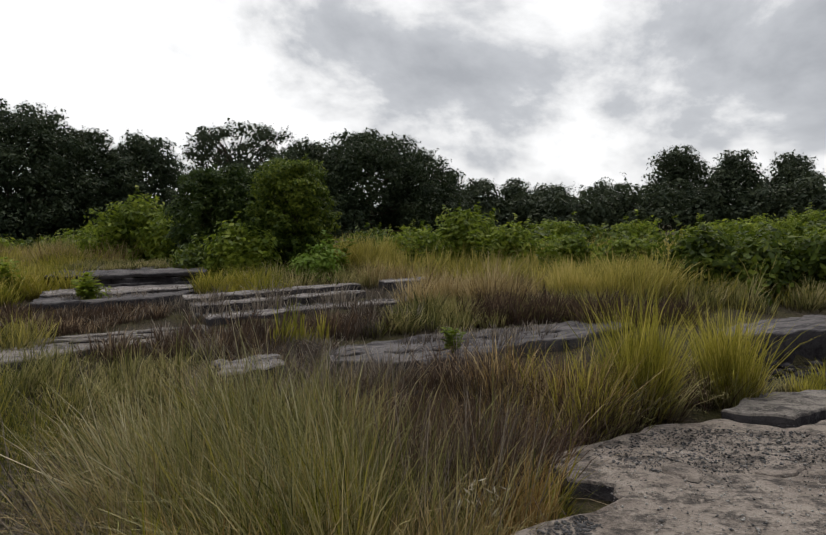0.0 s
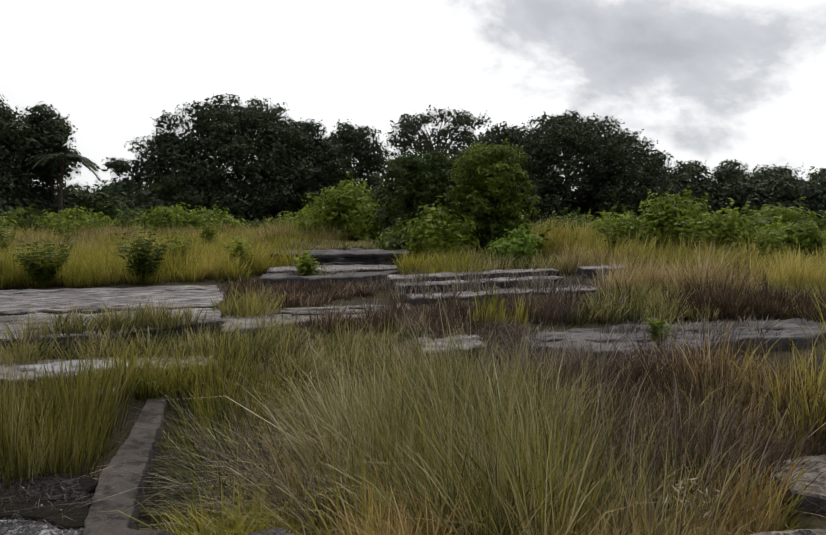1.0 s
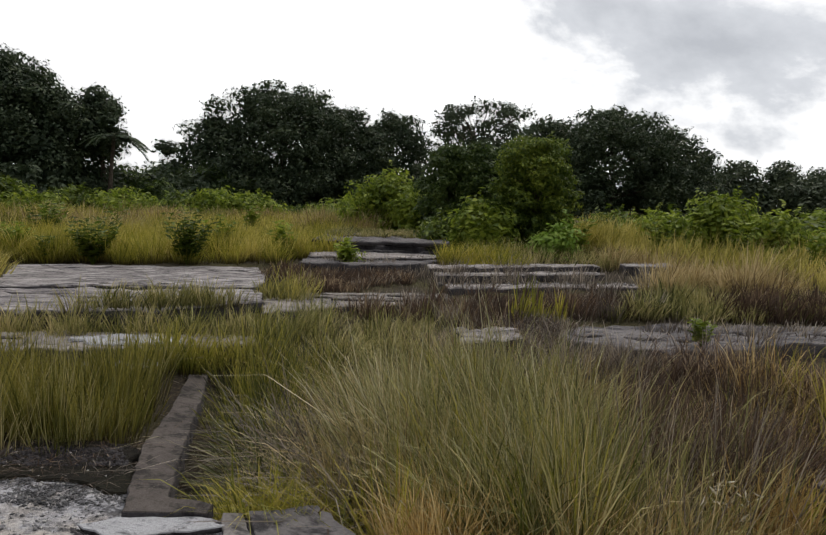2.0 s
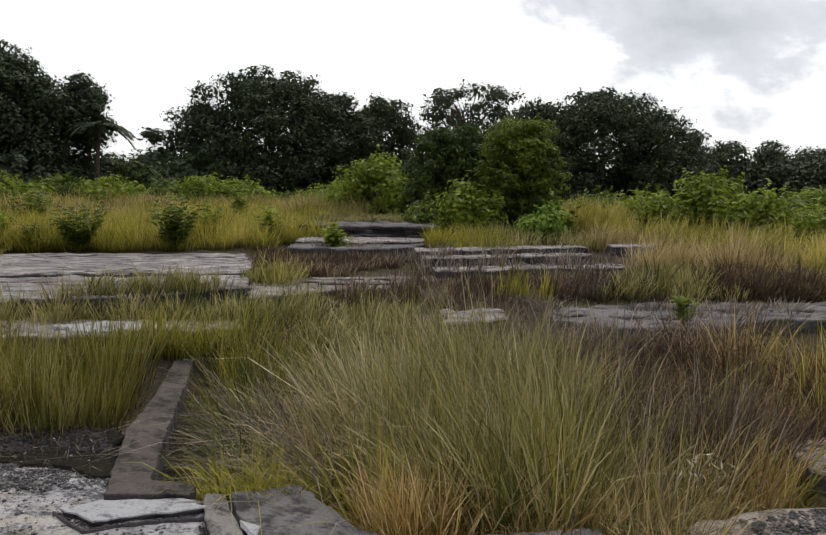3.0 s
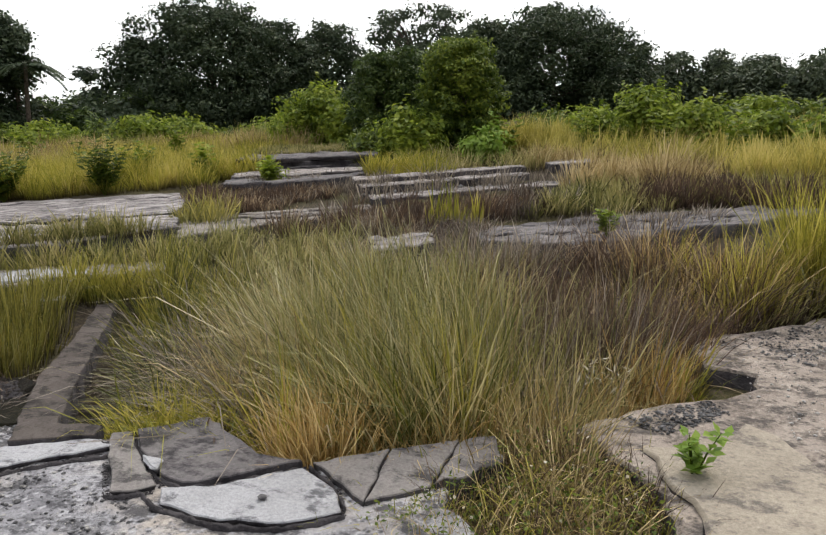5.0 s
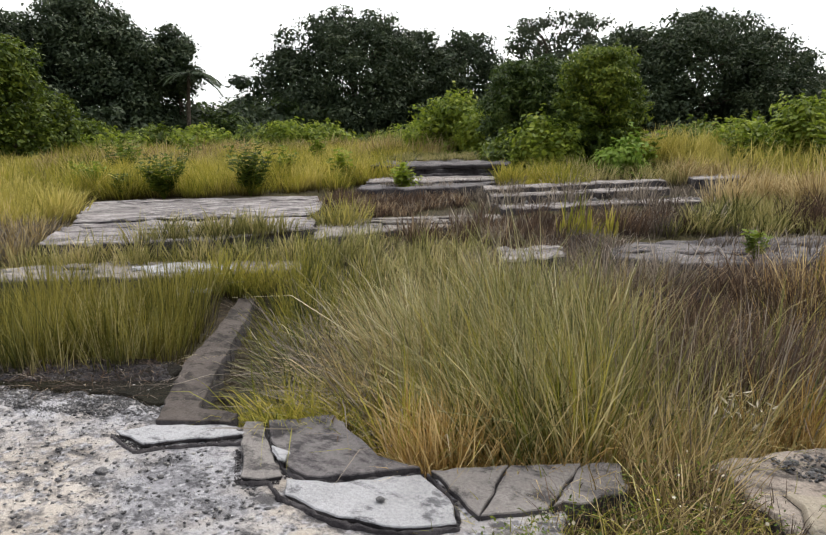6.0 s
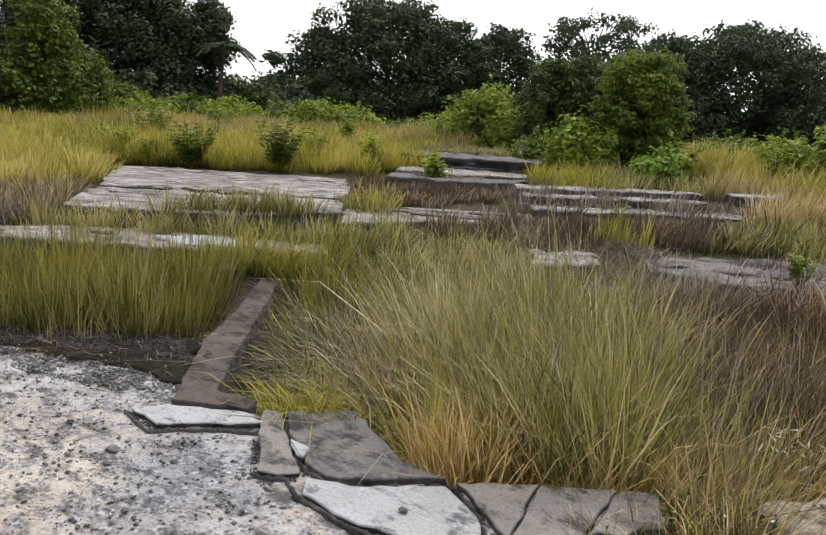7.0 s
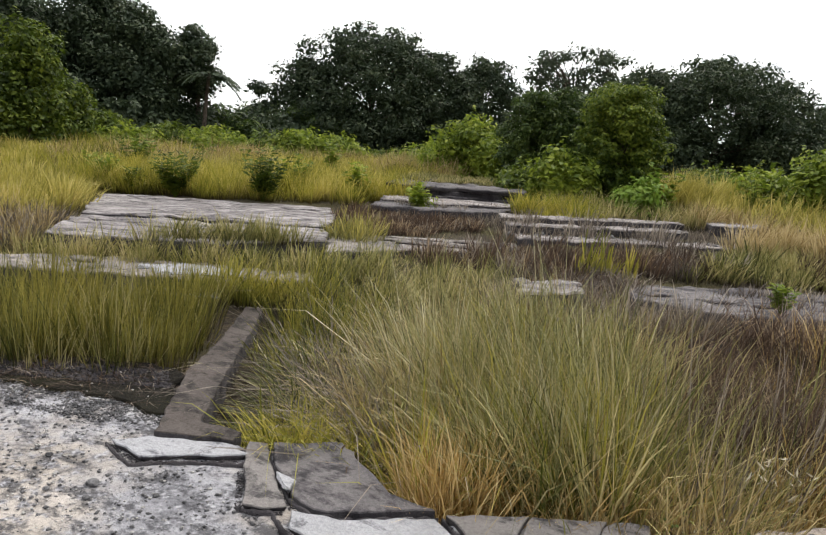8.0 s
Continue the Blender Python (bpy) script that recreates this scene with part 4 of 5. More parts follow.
def tree(name, label, category, x, y, top, half, count, leaf, material, seed, low=0.0, lobes=22, lobe=0.3, open_=0.0, group="", flat=1.0, trunk=0.05, shoots=0.14, egg=False, dome=False, clump=2.6):
    """A tree or bush: trunk, limbs to the lobes, leaves in a ragged dome. top: world height of the crown; low: the share of the height where leaves begin."""
    rng = np.random.default_rng(seed)
    gz = float(ground_z(x, y))
    h = top - gz
    base = new(name)
    base.location = (x, y, gz)
    made = []
    swell = rng.uniform(0, math.tau)
    dips = rng.uniform(0, math.tau, 3)
    for j in range(lobes):
        a = j * 2.399963 + rng.uniform(-0.5, 0.5)
        v = min(0.9 if egg else 0.97, max(0.02, (j + rng.uniform(-0.6, 1.6)) / lobes))
        if dome:
            v = (j + 0.5) / lobes
            env = max(0.02, 1 - (v ** 2.4 if low or h > 5 else abs((v - 0.5) / 0.54) ** 2.4)) ** 0.5 * rng.uniform(0.94, 1.04)
        elif egg:
            env = max(0.02, 1 - abs((v - 0.42) / 0.66) ** 2.6) ** 0.5 * rng.uniform(0.92, 1.06)
        else:
            env = (1 - v ** 3.0) ** 0.5 * (0.88 + 0.16 * math.sin(2 * a + swell) + rng.uniform(-0.16, 0.14))
        if low > 0.2:
            env *= min(1, 0.45 + 2.2 * v)
        rl = half * lobe * rng.uniform(0.5, 1.4)
        rr = max(0, half * env - rl * 0.6) * (1 if dome else rng.uniform(0.2, 1.0) ** 0.5)
        rz = min(rl * rng.uniform(0.6, 0.95), h * 0.25) * flat
        crest = 1.0 if egg or dome else 1 - 0.22 * (rr / half) * (1 + math.sin(3 * a + dips[0])) - 0.05 * (1 + math.sin(5 * a + dips[1]))
        zc = (low + (1 - low) * v) * h * (crest if v > 0.4 else 1.0)
        made.append((np.array([rr * math.cos(a), rr * math.sin(a), min(max(zc, rz * 0.6), h - rz * rng.uniform(0.9, 1.2))]), np.array([rl, rl, rz])))
    if open_ < 0.5:
        for zz, ww in (((0.28, 0.74), (0.5, 0.80), (0.68, 0.68)) if egg or dome else ((0.2 + 0.6 * low, 0.80), (0.42 + 0.3 * low, 0.66), (0.60, 0.48))):
            made.append((np.array([0, 0, zz * h]), np.array([half * ww, half * ww, h * 0.22])))
    limbs = [([(0, 0, -0.1), (0.03 * h, 0, 0.25 * h), (0, 0.02 * h, 0.55 * h), (0, 0, 0.8 * h)], [trunk * h * 0.6, trunk * h * 0.45, trunk * h * 0.3, trunk * h * 0.1])]
    for c, r in made[:lobes:3]:
        z0 = min(c[2] * 0.6, 0.6 * h)
        m = np.array([c[0] * 0.45, c[1] * 0.45, z0 + (c[2] - z0) * 0.65])
        limbs.append(([(0.01 * h, 0, z0), tuple(m), tuple(c)], [trunk * h * 0.25, trunk * h * 0.16, trunk * h * 0.05]))
    part("trunk", wood_mesh("trunk", limbs, M_BARK), base)
    p, d, s = crown_leaves(made, count, leaf, rng, shoots, clump * leaf)
    p[:, 2] = np.maximum(p[:, 2], 0.02)
    part("crown", leaf_mesh("crown", p, d, s, rng, material), base)
    return tagged(base, label, category, group)


# far tree line
DARK = "tall dark green broadleaf tree in the far tree line"
for j, (x, y, top, half, count, low, lobes, op) in enumerate([
    (-36.6, 20.4, 8.9, 1.7, 7000, 0.3, 24, 0.3), (-35.9, 25.0, 9.1, 3.4, 17000, 0.0, 50, 0.0), (-38.5, 22.5, 8.2, 3.4, 12000, 0.0, 40, 0.0),
    (-33.5, 26.6, 7.4, 2.6, 12000, 0.0, 36, 0.0), (-31.7, 28.0, 7.4, 1.5, 4200, 0.42, 18, 0.6), (-32.6, 34.0, 4.95, 0.6, 1300, 0.35, 9, 0.6), (-27.6, 39.5, 9.3, 4.6, 20000, 0.0, 60, 0.0),
    (-30.9, 37.0, 6.8, 2.7, 10000, 0.0, 44, 0.0), (-24.6, 42.4, 7.9, 3.4, 12000, 0.0, 40, 0.0), (-21.8, 45.0, 7.8, 3.0, 12000, 0.0, 40, 0.0)]):
    tree("broadleaf_tree", DARK, "tree", x, y, top, half * 1.18, int(count * 2.2), 0.23, L_DARK, 300 + j, low, lobes, 0.31, op, "far tree line", shoots=0.05, clump=2.8, dome=op == 0)
tree("feathery_tree", "thin-crowned grey green tree above the tree line", "tree", -18.1, 53.4, 9.7, 4.9, 17000, 0.22, L_FAR, 320, 0.40, 80, 0.17, 1.0, "far tree line", 0.6, egg=True, clump=2.6)
for j, (x, y, top, half, count, low, lobes, op) in enumerate([
    (-6.9, 50.0, 8.4, 5.0, 21000, 0.0, 64, 0.0), (-10.8, 48.5, 7.4, 3.4, 12000, 0.0, 44, 0.0), (-3.2, 51.5, 6.9, 3.0, 10000, 0.0, 40, 0.0),
    (-1.0, 55.4, 6.0, 1.5, 4000, 0.0, 22, 0.3), (1.2, 58.5, 5.6, 1.9, 3500, 0.2, 22, 0.6), (4.2, 58.3, 5.2, 2.2, 5000, 0.0, 26, 0.3),
    (7.5, 60.0, 5.0, 2.6, 7000, 0.0, 30, 0.1), (12.0, 59.3, 5.0, 3.0, 8000, 0.0, 34, 0.1), (17.1, 55.9, 7.2, 3.4, 9000, 0.1, 36, 0.6),
    (21.0, 54.4, 6.8, 3.0, 9000, 0.0, 36, 0.3), (24.4, 53.2, 6.4, 2.6, 9000, 0.0, 34, 0.1)]):
    tree("broadleaf_tree", DARK, "tree", x, y, top, half * 1.16, int(count * 2.2), 0.23, L_DARK if x < -2 else L_FAR, 330 + j, low, lobes, 0.30, op, "far tree line", shoots=0.05, clump=2.8, dome=op == 0)


def frond_tree(x, y, top, seed):
    """A leaning stem with drooping feathered fronds."""
    rng = np.random.default_rng(seed)
    gz = float(ground_z(x, y))
    h = top - gz
    base = new("palm_tree")
    base.location = (x, y, gz)
    part("trunk", wood_mesh("trunk", [([(0, 0, -0.1), (0.1, 0.1, h * 0.5), (0.2, 0.25, h)], [0.14, 0.11, 0.09])], M_BARK), base)
    for j in range(13):
        a, tip = j * 2.399963 + 0.2, rng.uniform(1.5, 2.1)
        rise, sag = rng.uniform(0.2, 0.9), rng.uniform(0.9, 1.5)
        out, side = np.array([math.cos(a), math.sin(a), 0]), np.array([-math.sin(a), math.cos(a), 0])
        V, T = [], []
        for f in np.linspace(0.12, 1, 34):
            c = np.array([0.2, 0.25, h]) + out * f * tip + np.array([0, 0, rise * f - sag * f * f])
            ln = 0.62 * (1.1 - 0.7 * f) * rng.uniform(0.8, 1.15)
            for sg in (-1, 1):
                end = c + side * sg * ln * 0.75 + out * ln * 0.45 - np.array([0, 0, ln * rng.uniform(0.25, 0.6)])
                i0 = len(V)
                V += [c - out * 0.035, c + out * 0.035, (c + end) / 2 + out * 0.04, end, (c + end) / 2 - out * 0.04]
                T += [(i0, i0 + 1, i0 + 2), (i0, i0 + 2, i0 + 4), (i0 + 4, i0 + 2, i0 + 3)]
        part("frond", mesh_of("frond", np.array(V), None, T, material=L_DARK), base)
    return tagged(base, "dark palm with drooping fronds beside the gap", "palm", "far tree line")


frond_tree(-30.0, 27.0, 4.75, 350)

# undergrowth below the tree line
rng = np.random.default_rng(400)
for j in range(34):
    a = radians(-66 + 97 * (j + rng.uniform(-0.3, 0.3)) / 33)
    d = 39 + 16 * min(1, max(0, (math.degrees(a) + 60) / 50)) + rng.uniform(-1, 1)
    tree("undergrowth_bush", "dense dark bush below the far trees", "bush", 0.3 + d * math.sin(a), 0.5 + d * math.cos(a), (4.3 if math.degrees(a) > -4 else 3.4) + rng.uniform(-0.6, 0.7), 2.7, 2600, 0.34, L_DARK if math.degrees(a) < 0 else L_FAR, 401 + j, 0.0, 10, 0.45, 0, "undergrowth")

for j, (x, y, top, half) in enumerate([(-35.4, 33.6, 3.5, 2.0), (-32.6, 33.4, 3.3, 1.9), (-30.2, 34.2, 3.45, 1.9), (-28.0, 34.4, 2.9, 1.9), (-31.4, 30.4, 2.7, 1.6), (-29.0, 29.0, 2.4, 1.5)]):
    tree("undergrowth_bush", "dark green bush filling the gap between trees", "bush", x, y, top, half, 3600, 0.24, L_DEEP, 440 + j, 0.0, 12, 0.42, 0, "undergrowth")

# low shrubs before the trees
for j in range(16):
    a = radians(-8 + 46 * j / 15)
    d = 24 + rng.uniform(-4, 5)
    tree("low_shrub", "low green shrub before the far trees", "shrub", 0.3 + d * math.sin(a), 0.5 + d * math.cos(a), 1.25 + rng.uniform(-0.3, 0.3), 1.5, 2200, 0.20, L_LIGHT if j % 2 else L_MID, 480 + j, 0.0, 9, 0.42, 0, "field edge bushes")

# left light bush group
for j, (x, y, top, half) in enumerate([(-24.0, 14.0, 4.9, 1.7), (-24.5, 11.5, 4.2, 1.8), (-24.8, 15.8, 3.2, 1.1), (-26.5, 18.6, 1.9, 1.1)]):
    tree("leafy_bush", "mid green leafy bush at the field edge", "bush", x, y, top, half, 9000, 0.20, L_MID, 450 + j, 0.02, 16, 0.4, 0, "field edge bushes")
for j in range(16):
    a = radians(-58 + 40 * j / 15)
    d = 30 + rng.uniform(-2.5, 2.5)
    tree("low_shrub", "low green shrub along the field edge", "shrub", d * math.sin(a), d * math.cos(a), 1.45 + rng.uniform(-0.4, 0.4), 1.5, 2600, 0.20, L_LIGHT if j % 3 else L_MID, 460 + j, 0.0, 9, 0.45, 0, "field edge bushes")

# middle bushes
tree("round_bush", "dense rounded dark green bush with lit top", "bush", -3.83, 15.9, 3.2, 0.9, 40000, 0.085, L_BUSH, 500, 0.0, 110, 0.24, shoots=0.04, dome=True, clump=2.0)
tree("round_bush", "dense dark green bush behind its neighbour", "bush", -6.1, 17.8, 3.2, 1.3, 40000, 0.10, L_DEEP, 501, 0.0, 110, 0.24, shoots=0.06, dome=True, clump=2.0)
tree("leafy_shrub", "light green spreading leafy shrub", "shrub", -9.2, 19.2, 2.4, 1.35, 9000, 0.15, L_LIGHT, 502, 0.0, 16, 0.4)
tree("leafy_shrub", "light green leafy shrub before the bushes", "shrub", -7.9, 18.4, 1.9, 1.0, 5000, 0.14, L_LIGHT, 503, 0.0, 12, 0.4)
tree("leafy_shrub", "mid green leafy shrub at the bush foot", "shrub", -4.7, 14.5, 1.75, 0.72, 4200, 0.14, L_LIGHT, 504, 0.0, 12, 0.38)
tree("leafy_shrub", "low mid green shrub at the bush foot", "shrub", -5.7, 14.9, 1.25, 0.7, 3200, 0.12, L_MID, 505, 0.0, 10, 0.4)
tree("leafy_shrub", "bright green low shrub at the bush foot", "shrub", -2.9, 14.4, 1.25, 0.42, 1300, 0.13, L_WEED, 506, 0.0, 8, 0.4)
for j, (x, y, top, half) in enumerate([(0.1, 17.5, 1.85, 0.9), (-1.1, 18.2, 1.4, 0.6), (1.3, 17.2, 1.45, 0.8), (2.6, 16.8, 1.2, 0.7), (3.9, 16.0, 1.15, 0.7), (4.3, 12.8, 1.38, 0.62), (5.2, 12.5, 1.36, 0.62), (6.2, 12.6, 1.36, 0.62), (5.2, 15.0, 1.2, 0.7), (7.4, 14.2, 1.25, 0.8), (7.0, 12.4, 1.3, 0.6), (9.5, 16, 1.6, 1.2), (13.4, 27.4, 1.9, 1.8), (10.5, 24, 1.6, 1.6)]):
    tree("leafy_shrub", "bright mid green shrub in rough grass", "shrub", x, y, top, half, 4200, 0.14, L_LIGHT if j not in (5, 6, 7, 10) else L_MID, 520 + j, 0.0, 12, 0.4, 0, "shrubs in rough grass")
tree("leafy_weed", "small bright green weed beside the steps", "weed", -5.75, 10.9, 0.78, 0.12, 90, 0.08, L_LIGHT, 551, 0.0, 7, 0.42, 0.3)


def sprout(name, label, category, x, y, height, stems, leaf, material, seed, floor=None, group="", slim=0.62, spread=0.45, nodes=7):
    """A herb: thin stems with paired pointed leaves."""
    rng = np.random.default_rng(seed)
    gz = float(ground_z(x, y)) if floor is None else floor
    base = new(name)
    base.location = (x, y, gz)
    limbs, pos, face, size = [], [], [], []
    for j in range(stems):
        a = rng.uniform(0, math.tau)
        out = np.array([math.cos(a), math.sin(a), 0]) * rng.uniform(0.1, spread) * height
        hh = height * rng.uniform(0.65, 1.05)
        tip = out + np.array([0, 0, hh])
        limbs.append(([(0, 0, -0.02), tuple(tip * 0.5 + np.array([0, 0, 0.05 * hh])), tuple(tip)], [0.006, 0.004, 0.002]))
        for f in np.linspace(0.25, 1.0, nodes):
            for side in range(3):
                b = rng.uniform(0, math.tau)
                e = np.array([math.cos(b), math.sin(b), 0.25])
                s = leaf * (1.15 - 0.45 * f) * rng.uniform(0.7, 1.2)
                pos.append(tip * f + e * s * 0.5)
                face.append(np.array([-e[0] * 0.4, -e[1] * 0.4, 1.0]) + rng.normal(0, 0.2, 3))
                size.append(s)
    for limb in limbs:
        part("stem", wood_mesh("stem", [limb], L_MID), base)
    part("foliage", leaf_mesh("foliage", np.array(pos), np.array(face), np.array(size), rng, material, slim), base)
    return tagged(base, label, category, group)


sprout("leafy_weed", "bright green young plant on the slab edge", "weed", 0.73, 3.43, 0.24, 3, 0.085, L_WEED, 560, 0.0)
sprout("leafy_weed", "bright green weed on the dark slab", "weed", 0.05, 7.7, 0.34, 9, 0.10, L_LIGHT, 561, 0.27)
for j, (x, y, hgt) in enumerate([(-13.5, 10.8, 1.0), (-9.4, 11.6, 0.75), (-7.8, 11.6, 0.7), (-6.0, 11.0, 0.5), (-4.4, 14.0, 1.0), (-2.6, 15.0, 0.9), (-1.0, 16.4, 1.05), (0.6, 16.2, 1.1), (-15, 14, 1.0), (-12, 16, 1.0), (2.0, 15.4, 1.0), (4.6, 13.6, 1.0), (6.6, 13.8, 1.1)]):
    sprout("tall_weed", "upright leafy green weed in tall grass", "weed", x, y, hgt, 9, 0.20, L_LIGHT, 565 + j, None, "tall weeds")

for j, (x, y, hgt, cnt) in enumerate([(-11.75, 8.7, 0.62, 16), (-10.1, 9.0, 0.80, 24), (-8.6, 9.75, 0.92, 24), (-10.95, 8.75, 0.48, 8), (-13.4, 10.6, 0.85, 12)]):
    sprout("leafy_shrub", "small dark green leafy shrub behind the slab", "shrub", x, y, hgt, cnt, 0.19, L_MID if j else L_LIGHT, 540 + j, None, "shrubs behind the slab", 0.34, 0.62, 9)

# low weeds with pale heads between the slabs
WEEDS = [(-0.62, 2.72), (0.35, 2.42), (0.70, 2.65), (0.60, 3.3), (0.2, 3.76), (-0.18, 3.6), (-0.12, 3.3), (-0.36, 3.0)]
grass("dry straw stalks in the weedy gap", WEEDS, 70, 26, 0.27, 0.004, G_STRAW, 580, droop=0.7, splay=0.5)
grass("olive stalks in the weedy gap", WEEDS, 110, 26, 0.20, 0.0045, G_GREEN, 581, droop=0.7, splay=0.5)
grass("brown dead stalks in the weedy gap", WEEDS, 130, 30, 0.22, 0.004, G_BROWN, 584, droop=0.7, splay=0.5)
grass("tall straw stalks in the weedy gap", [(-0.2, 3.3), (0.3, 3.5), (0.2, 3.8), (-0.2, 3.7)], 26, 12, 0.55, 0.004, G_STRAW, 582, splay=0.3, droop=0.3)
rng = np.random.default_rng(583)
c = scatter(WEEDS, 2400, rng)
p = np.column_stack([c, ground_z(c[:, 0], c[:, 1]) + rng.uniform(0.02, 0.20, len(c))])
tagged(new("weed_leaves", leaf_mesh("weed_leaves", p, rng.normal(0, 0.5, (len(p), 3)) + np.array([0, 0, 1.0]), rng.uniform(0.012, 0.032, len(p)), rng, L_MID)), "small olive leaves of creeping weeds", "weeds", kind="stuff")
c = scatter(WEEDS, 110, rng)
p = np.column_stack([c, ground_z(c[:, 0], c[:, 1]) + rng.uniform(0.12, 0.26, len(c))])
tagged(new("weed_flowers", leaf_mesh("weed_flowers", p, rng.normal(0, 1, (len(p), 3)), rng.uniform(0.01, 0.02, len(p)), rng, L_FLOWER, 0.9)), "tiny pale dry flower heads", "weeds", kind="stuff")

# dead leaves caught in the grass by the notch
c = scatter(disc(0.28, 4.25, 0.16), 34, rng)
p = np.column_stack([c, rng.uniform(0.05, 0.22, len(c))])
tagged(new("dead_leaves", leaf_mesh("dead_leaves", p, rng.normal(0, 1, (len(p), 3)), rng.uniform(0.03, 0.08, len(p)), rng, L_FLOWER, 0.18)), "bleached curled dead grass leaves", "leaves", kind="stuff")


# ---- rubble ----
def stones(name, label, poly, count, low, high, material, seed, floor):
    rng = np.random.default_rng(seed)
    c = scatter(poly, count, rng)
    form = np.array([(1, 0, 0), (0, 1, 0), (-1, 0, 0), (0, -1, 0), (0, 0, 1), (0, 0, -1)], float)
    r = low * (high / low) ** (rng.random(count) ** 2.5)
    a = rng.uniform(0, math.tau, count)
    V = form[None] * rng.uniform(0.55, 1.3, (count, 6, 1)) * r[:, None, None] * np.array([1, 1, 0.6])
    V = np.stack([V[..., 0] * np.cos(a)[:, None] - V[..., 1] * np.sin(a)[:, None], V[..., 0] * np.sin(a)[:, None] + V[..., 1] * np.cos(a)[:, None], V[..., 2]], -1)
    V += np.column_stack([c, np.full(count, floor)])[:, None] + np.array([0, 0, 1]) * r[:, None, None] * 0.15
    f = np.array([(0, 1, 4), (1, 2, 4), (2, 3, 4), (3, 0, 4), (1, 0, 5), (2, 1, 5), (3, 2, 5), (0, 3, 5)])
    T = (np.arange(count)[:, None, None] * 6 + f[None]).reshape(-1, 3)
    return tagged(new(name, mesh_of(name, V.reshape(-1, 3), None, T, material=material)), label, "gravel", kind="stuff")


NEAR = [(-4.6, 1.2), (-1.2, 1.2), (-0.8, 2.4), (-1.6, 2.5), (-2.2, 2.75), (-2.7, 2.75), (-3.3, 3.3), (-4.3, 2.7), (-5.5, 2.3)]
stones("gravel", "dark grey gravel strewn on the floor", NEAR, 5200, 0.003, 0.017, M_STONE, 600, -0.01)
stones("gravel", "pale concrete chippings on the floor", NEAR, 4000, 0.003, 0.015, M_CHIP, 601, -0.01)
stones("gravel", "dark crumbs along the grass bed", [(-6.0, 2.1), (-4.35, 2.95), (-3.35, 3.5), (-2.72, 2.92), (-3.0, 2.75), (-4.2, 2.4), (-6.0, 1.7)], 12000, 0.004, 0.017, M_STONE, 602, -0.01)
# near-black grit, also standing in for the shaded band along the bed
stones("gravel", "black grit and shade band at the foot of the grass bed", [(-6.2, 2.2), (-4.35, 2.98), (-3.4, 3.5), (-3.1, 3.3), (-4.25, 2.70), (-6.2, 1.95)], 5000, 0.006, 0.024, M_RISER, 610, 0.006)
stones("gravel", "pale flakes lying in the black litter", [(-6.2, 2.2), (-4.35, 2.98), (-3.4, 3.5), (-3.0, 3.05), (-4.25, 2.60), (-6.2, 1.95)], 90, 0.004, 0.012, M_CHIP, 611, 0.006)
stones("gravel", "dark crumbs on the tan slab", [(0.9, 5.3), (1.8, 6.0), (2.9, 5.9), (3.4, 5.4), (1.6, 4.9)], 2600, 0.004, 0.018, M_STONE, 603, 0.005)
stones("gravel", "dark crumbs on the tan slab", [(0.4, 3.95), (0.85, 4.3), (0.95, 4.15), (0.6, 3.8)], 420, 0.006, 0.022, M_STONE, 604, 0.005)
stones("gravel", "dark flecks strewn over the tan slab", [(0.9, 5.2), (2.2, 6.1), (4.5, 6.2), (5.0, 4.0), (3.5, 2.6), (1.6, 3.2), (1.2, 4.4)], 3200, 0.004, 0.015, M_STONE, 612, 0.004)
stones("gravel", "pale chips over the tan slab", [(0.9, 4.9), (2.5, 6.0), (4.5, 5.5), (3.5, 3.0), (1.5, 3.0)], 1800, 0.004, 0.016, M_CHIP, 605, 0.005)


def crack(points, width, count, seed):
    """Black grit and moss that fills a crack along a line."""
    for j, ((x0, y0), (x1, y1)) in enumerate(zip(points, points[1:])):
        d = math.hypot(x1 - x0, y1 - y0)
        nx, ny = -(y1 - y0) / d * width, (x1 - x0) / d * width
        stones("crack_grit", "black moss and grit in a crack", [(x0 - nx, y0 - ny), (x1 - nx, y1 - ny), (x1 + nx, y1 + ny), (x0 + nx, y0 + ny)], int(count * d), 0.003, 0.009, M_RISER, seed + j, -0.008)


crack([(-1.92, 2.96), (-1.78, 2.86), (-1.54, 2.70), (-1.30, 2.82), (-1.0, 3.03)], 0.016, 700, 650)
crack([(-1.5, 2.55), (-1.13, 2.525), (-0.85, 2.585), (-0.65, 2.73), (-0.76, 2.92), (-0.98, 3.05)], 0.014, 600, 660)
crack([(-2.76, 2.61), (-2.46, 2.565), (-2.08, 2.89)], 0.014, 600, 670)
crack([(-2.0, 2.82), (-1.74, 2.555), (-1.57, 2.66)], 0.014, 600, 675)
crack([(-2.64, 2.775), (-2.22, 2.97), (-2.12, 3.0)], 0.012, 600, 680)


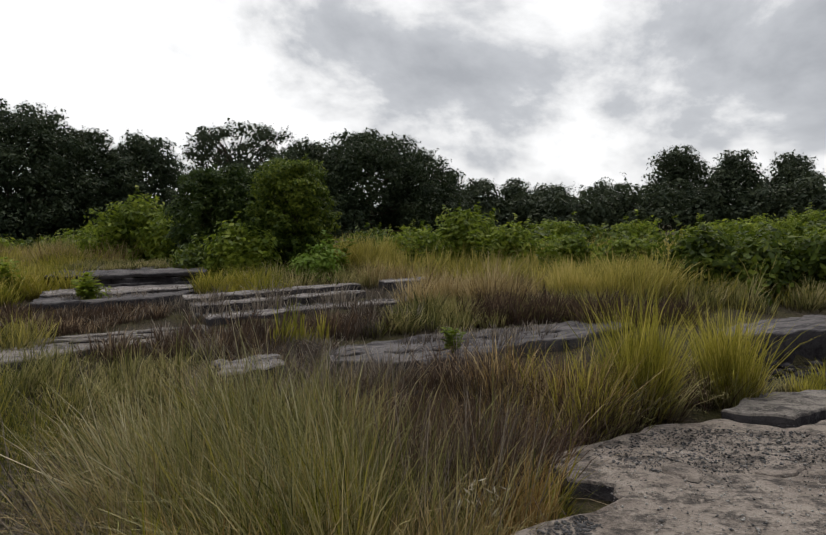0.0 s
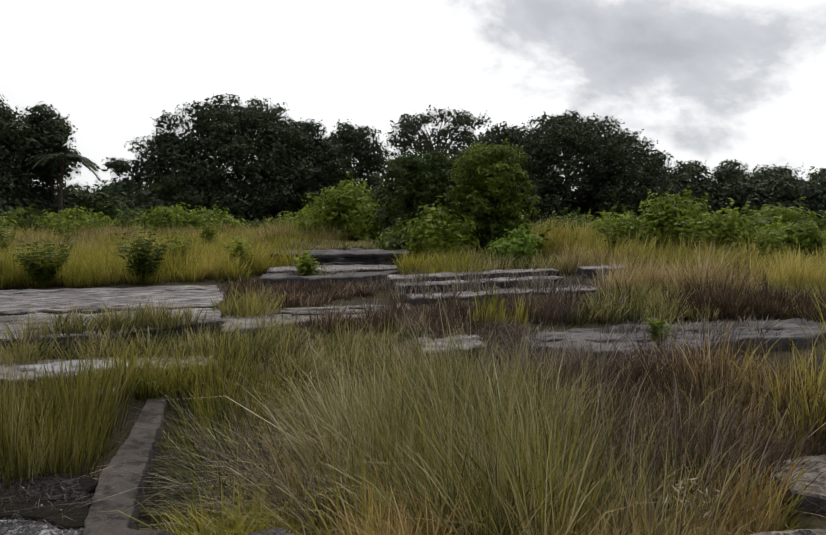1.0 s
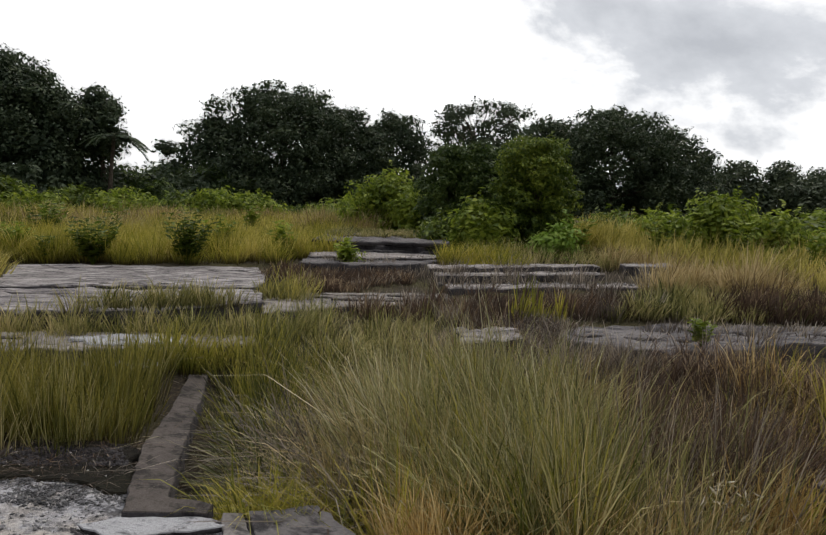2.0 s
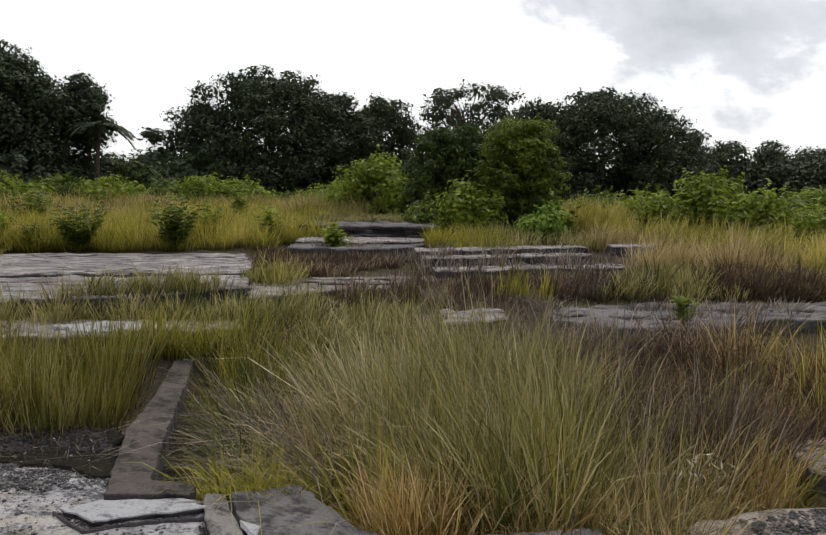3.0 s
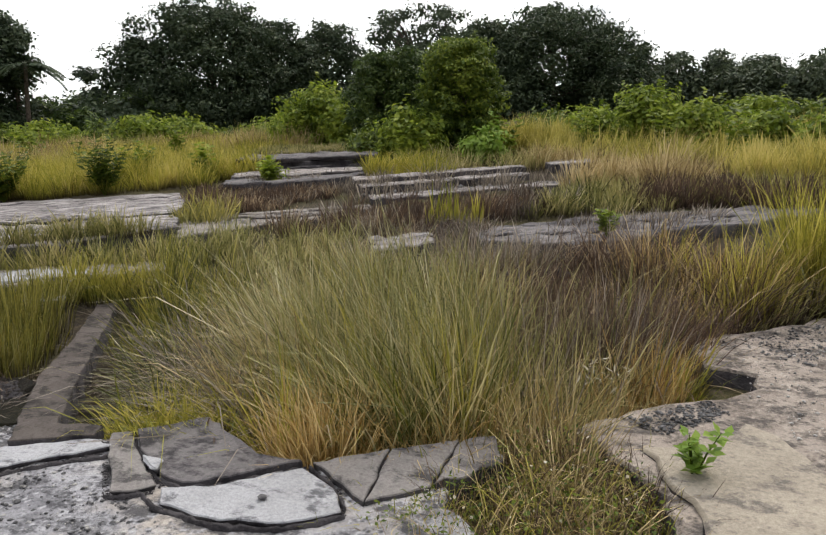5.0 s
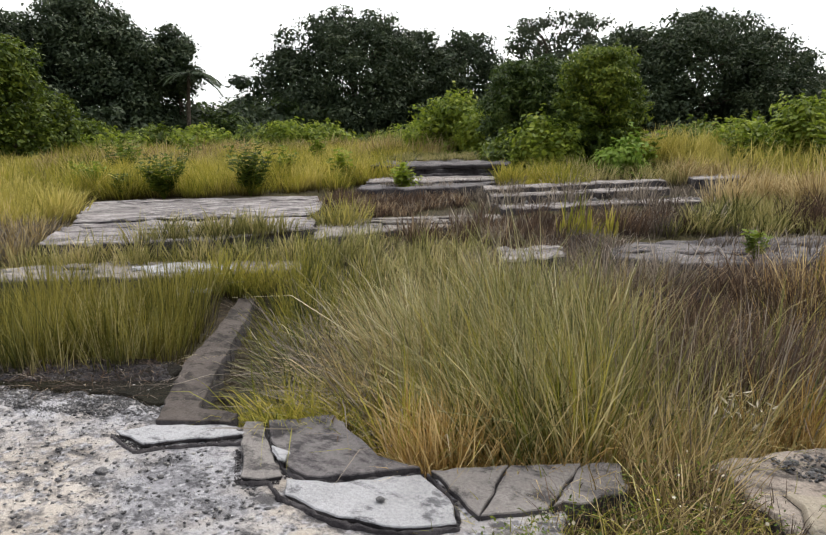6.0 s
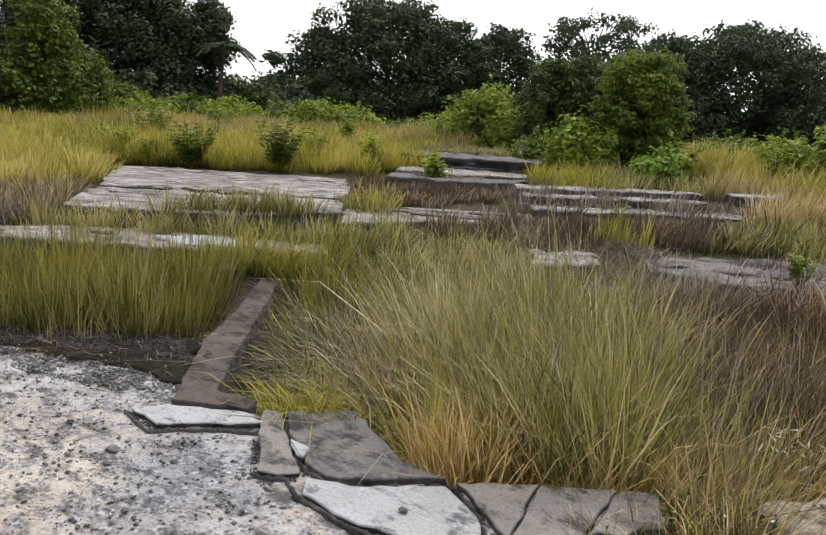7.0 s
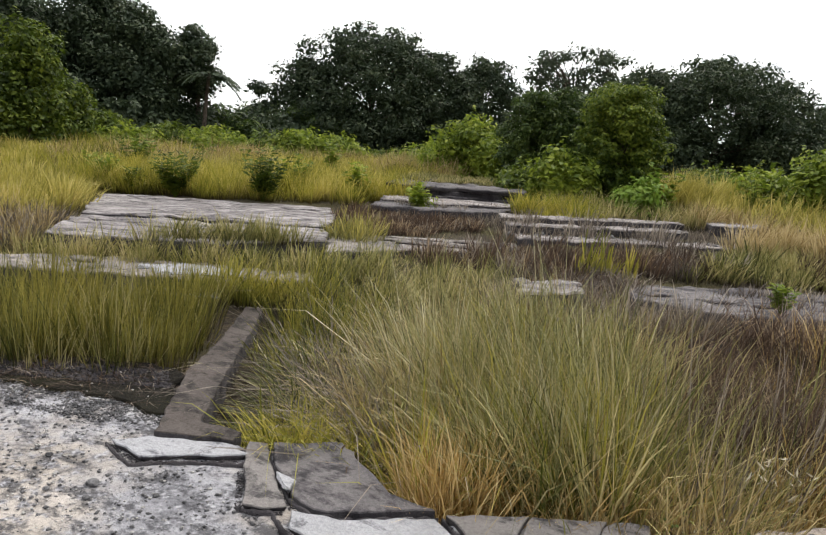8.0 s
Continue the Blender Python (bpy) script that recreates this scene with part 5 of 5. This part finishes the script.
def moss(points, width, seed):
    """A low uneven bank of black moss along a broken edge."""
    rng = np.random.default_rng(seed)
    line = []
    for (x0, y0), (x1, y1) in zip(points, points[1:]):
        cnt = max(2, int(math.hypot(x1 - x0, y1 - y0) / 0.025))
        line += [(x0 + (x1 - x0) * j / cnt, y0 + (y1 - y0) * j / cnt) for j in range(cnt)]
    line = np.array(line + [points[-1]])
    d = np.gradient(line, axis=0)
    nrm = np.stack([-d[:, 1], d[:, 0]], 1) / np.maximum(np.linalg.norm(d, axis=1), 1e-6)[:, None]
    c = len(line)
    a, b = width * rng.uniform(0.35, 1.2, (2, c))
    a[[0, -1]], b[[0, -1]] = 0.002, 0.002
    rows = [np.column_stack([line - nrm * a[:, None], np.full(c, -0.03)]),
            np.column_stack([line - nrm * a[:, None] * 0.5, rng.uniform(-0.004, 0.012, c)]),
            np.column_stack([line + nrm * b[:, None] * 0.5, rng.uniform(-0.004, 0.012, c)]),
            np.column_stack([line + nrm * b[:, None], np.full(c, -0.03)])]
    j = np.arange(c - 1)
    quads = np.concatenate([np.stack([r * c + j, r * c + j + 1, (r + 1) * c + j + 1, (r + 1) * c + j], 1) for r in range(3)])
    tagged(new("moss", mesh_of("moss", np.concatenate(rows), quads, material=M_RISER)), "black moss lining a broken concrete edge", "moss", kind="stuff")


moss([(-2.76, 2.60), (-2.62, 2.555), (-2.47, 2.53), (-2.25, 2.72), (-2.01, 2.88)], 0.016, 690)
moss([(-1.93, 2.975), (-1.81, 2.885), (-1.63, 2.757), (-1.46, 2.72), (-1.28, 2.805), (-1.14, 2.935), (-0.99, 3.04)], 0.017, 691)
moss([(-1.76, 2.56), (-1.60, 2.625), (-1.47, 2.55), (-1.13, 2.515), (-0.85, 2.575), (-0.64, 2.73)], 0.02, 692)
moss([(-2.07, 3.11), (-1.94, 2.975), (-1.84, 2.89)], 0.012, 693)
moss([(-0.98, 3.05), (-0.80, 2.93), (-0.66, 2.78)], 0.014, 694)
stones("rubble", "dark broken rubble under the slab edge", BROKEN, 420, 0.015, 0.10, M_RISER, 607, 0.05)
stones("rubble", "grey broken lumps between the slabs", [(-2.6, 6.5), (-1.7, 6.3), (-0.9, 6.9), (-1.4, 7.9), (-2.0, 8.1)], 260, 0.015, 0.09, M_STONE, 613, 0.1)
stones("rubble", "dark broken rubble before the riser", HOLE, 260, 0.02, 0.13, M_RISER, 608, -0.08)
stones("rubble", "grey broken chunks between the steps", [(-3.6, 9.7), (-0.8, 11.8), (-1.4, 12.0), (-3.9, 10.0)], 260, 0.02, 0.08, M_STONE, 609, 0.40)
stones("gravel", "black grit in the slab cracks", [(-1.9, 2.75), (-1.5, 2.62), (-1.45, 2.5), (-1.75, 2.55)], 260, 0.005, 0.016, M_STONE, 606, -0.02)


def stone(label, x, y, r, material, seed, floor):
    bm = bmesh.new()
    bmesh.ops.create_icosphere(bm, subdivisions=2, radius=r)
    for v in bm.verts:
        k = 1 + 0.35 * noise.noise(v.co / r * 1.3 + Vector((seed, 0, 0)))
        v.co = Vector((v.co.x * k * 1.25, v.co.y * k, v.co.z * k * 0.6))
    me = bpy.data.meshes.new("stone")
    bm.to_mesh(me)
    bm.free()
    me.materials.append(material)
    ob = tagged(new("stone", me), label, "stone", "loose stones")
    ob.location = (x, y, floor + r * 0.4)
    return ob


for j, (x, y, r) in enumerate([(-2.43, 2.31, 0.028), (-2.34, 2.22, 0.016), (-2.55, 2.16, 0.015), (-2.85, 2.35, 0.017), (-2.12, 2.42, 0.014), (-1.95, 2.05, 0.016)]):
    stone("small dark loose stone on the floor", x, y, r, M_STONE, 620 + j, -0.01)
stone("dark stone lying on the white piece", -1.03, 2.72, 0.018, M_STONE, 640, 0.02)
slab("concrete_chip", "white angular chip on the crack between pieces", [(-1.81, 2.87), (-1.67, 2.865), (-1.63, 2.765), (-1.70, 2.79)], 0.04, 0.025, M_PALE, "chip", step=0.04, rough=0.002, ragged=0.006, seed=25)
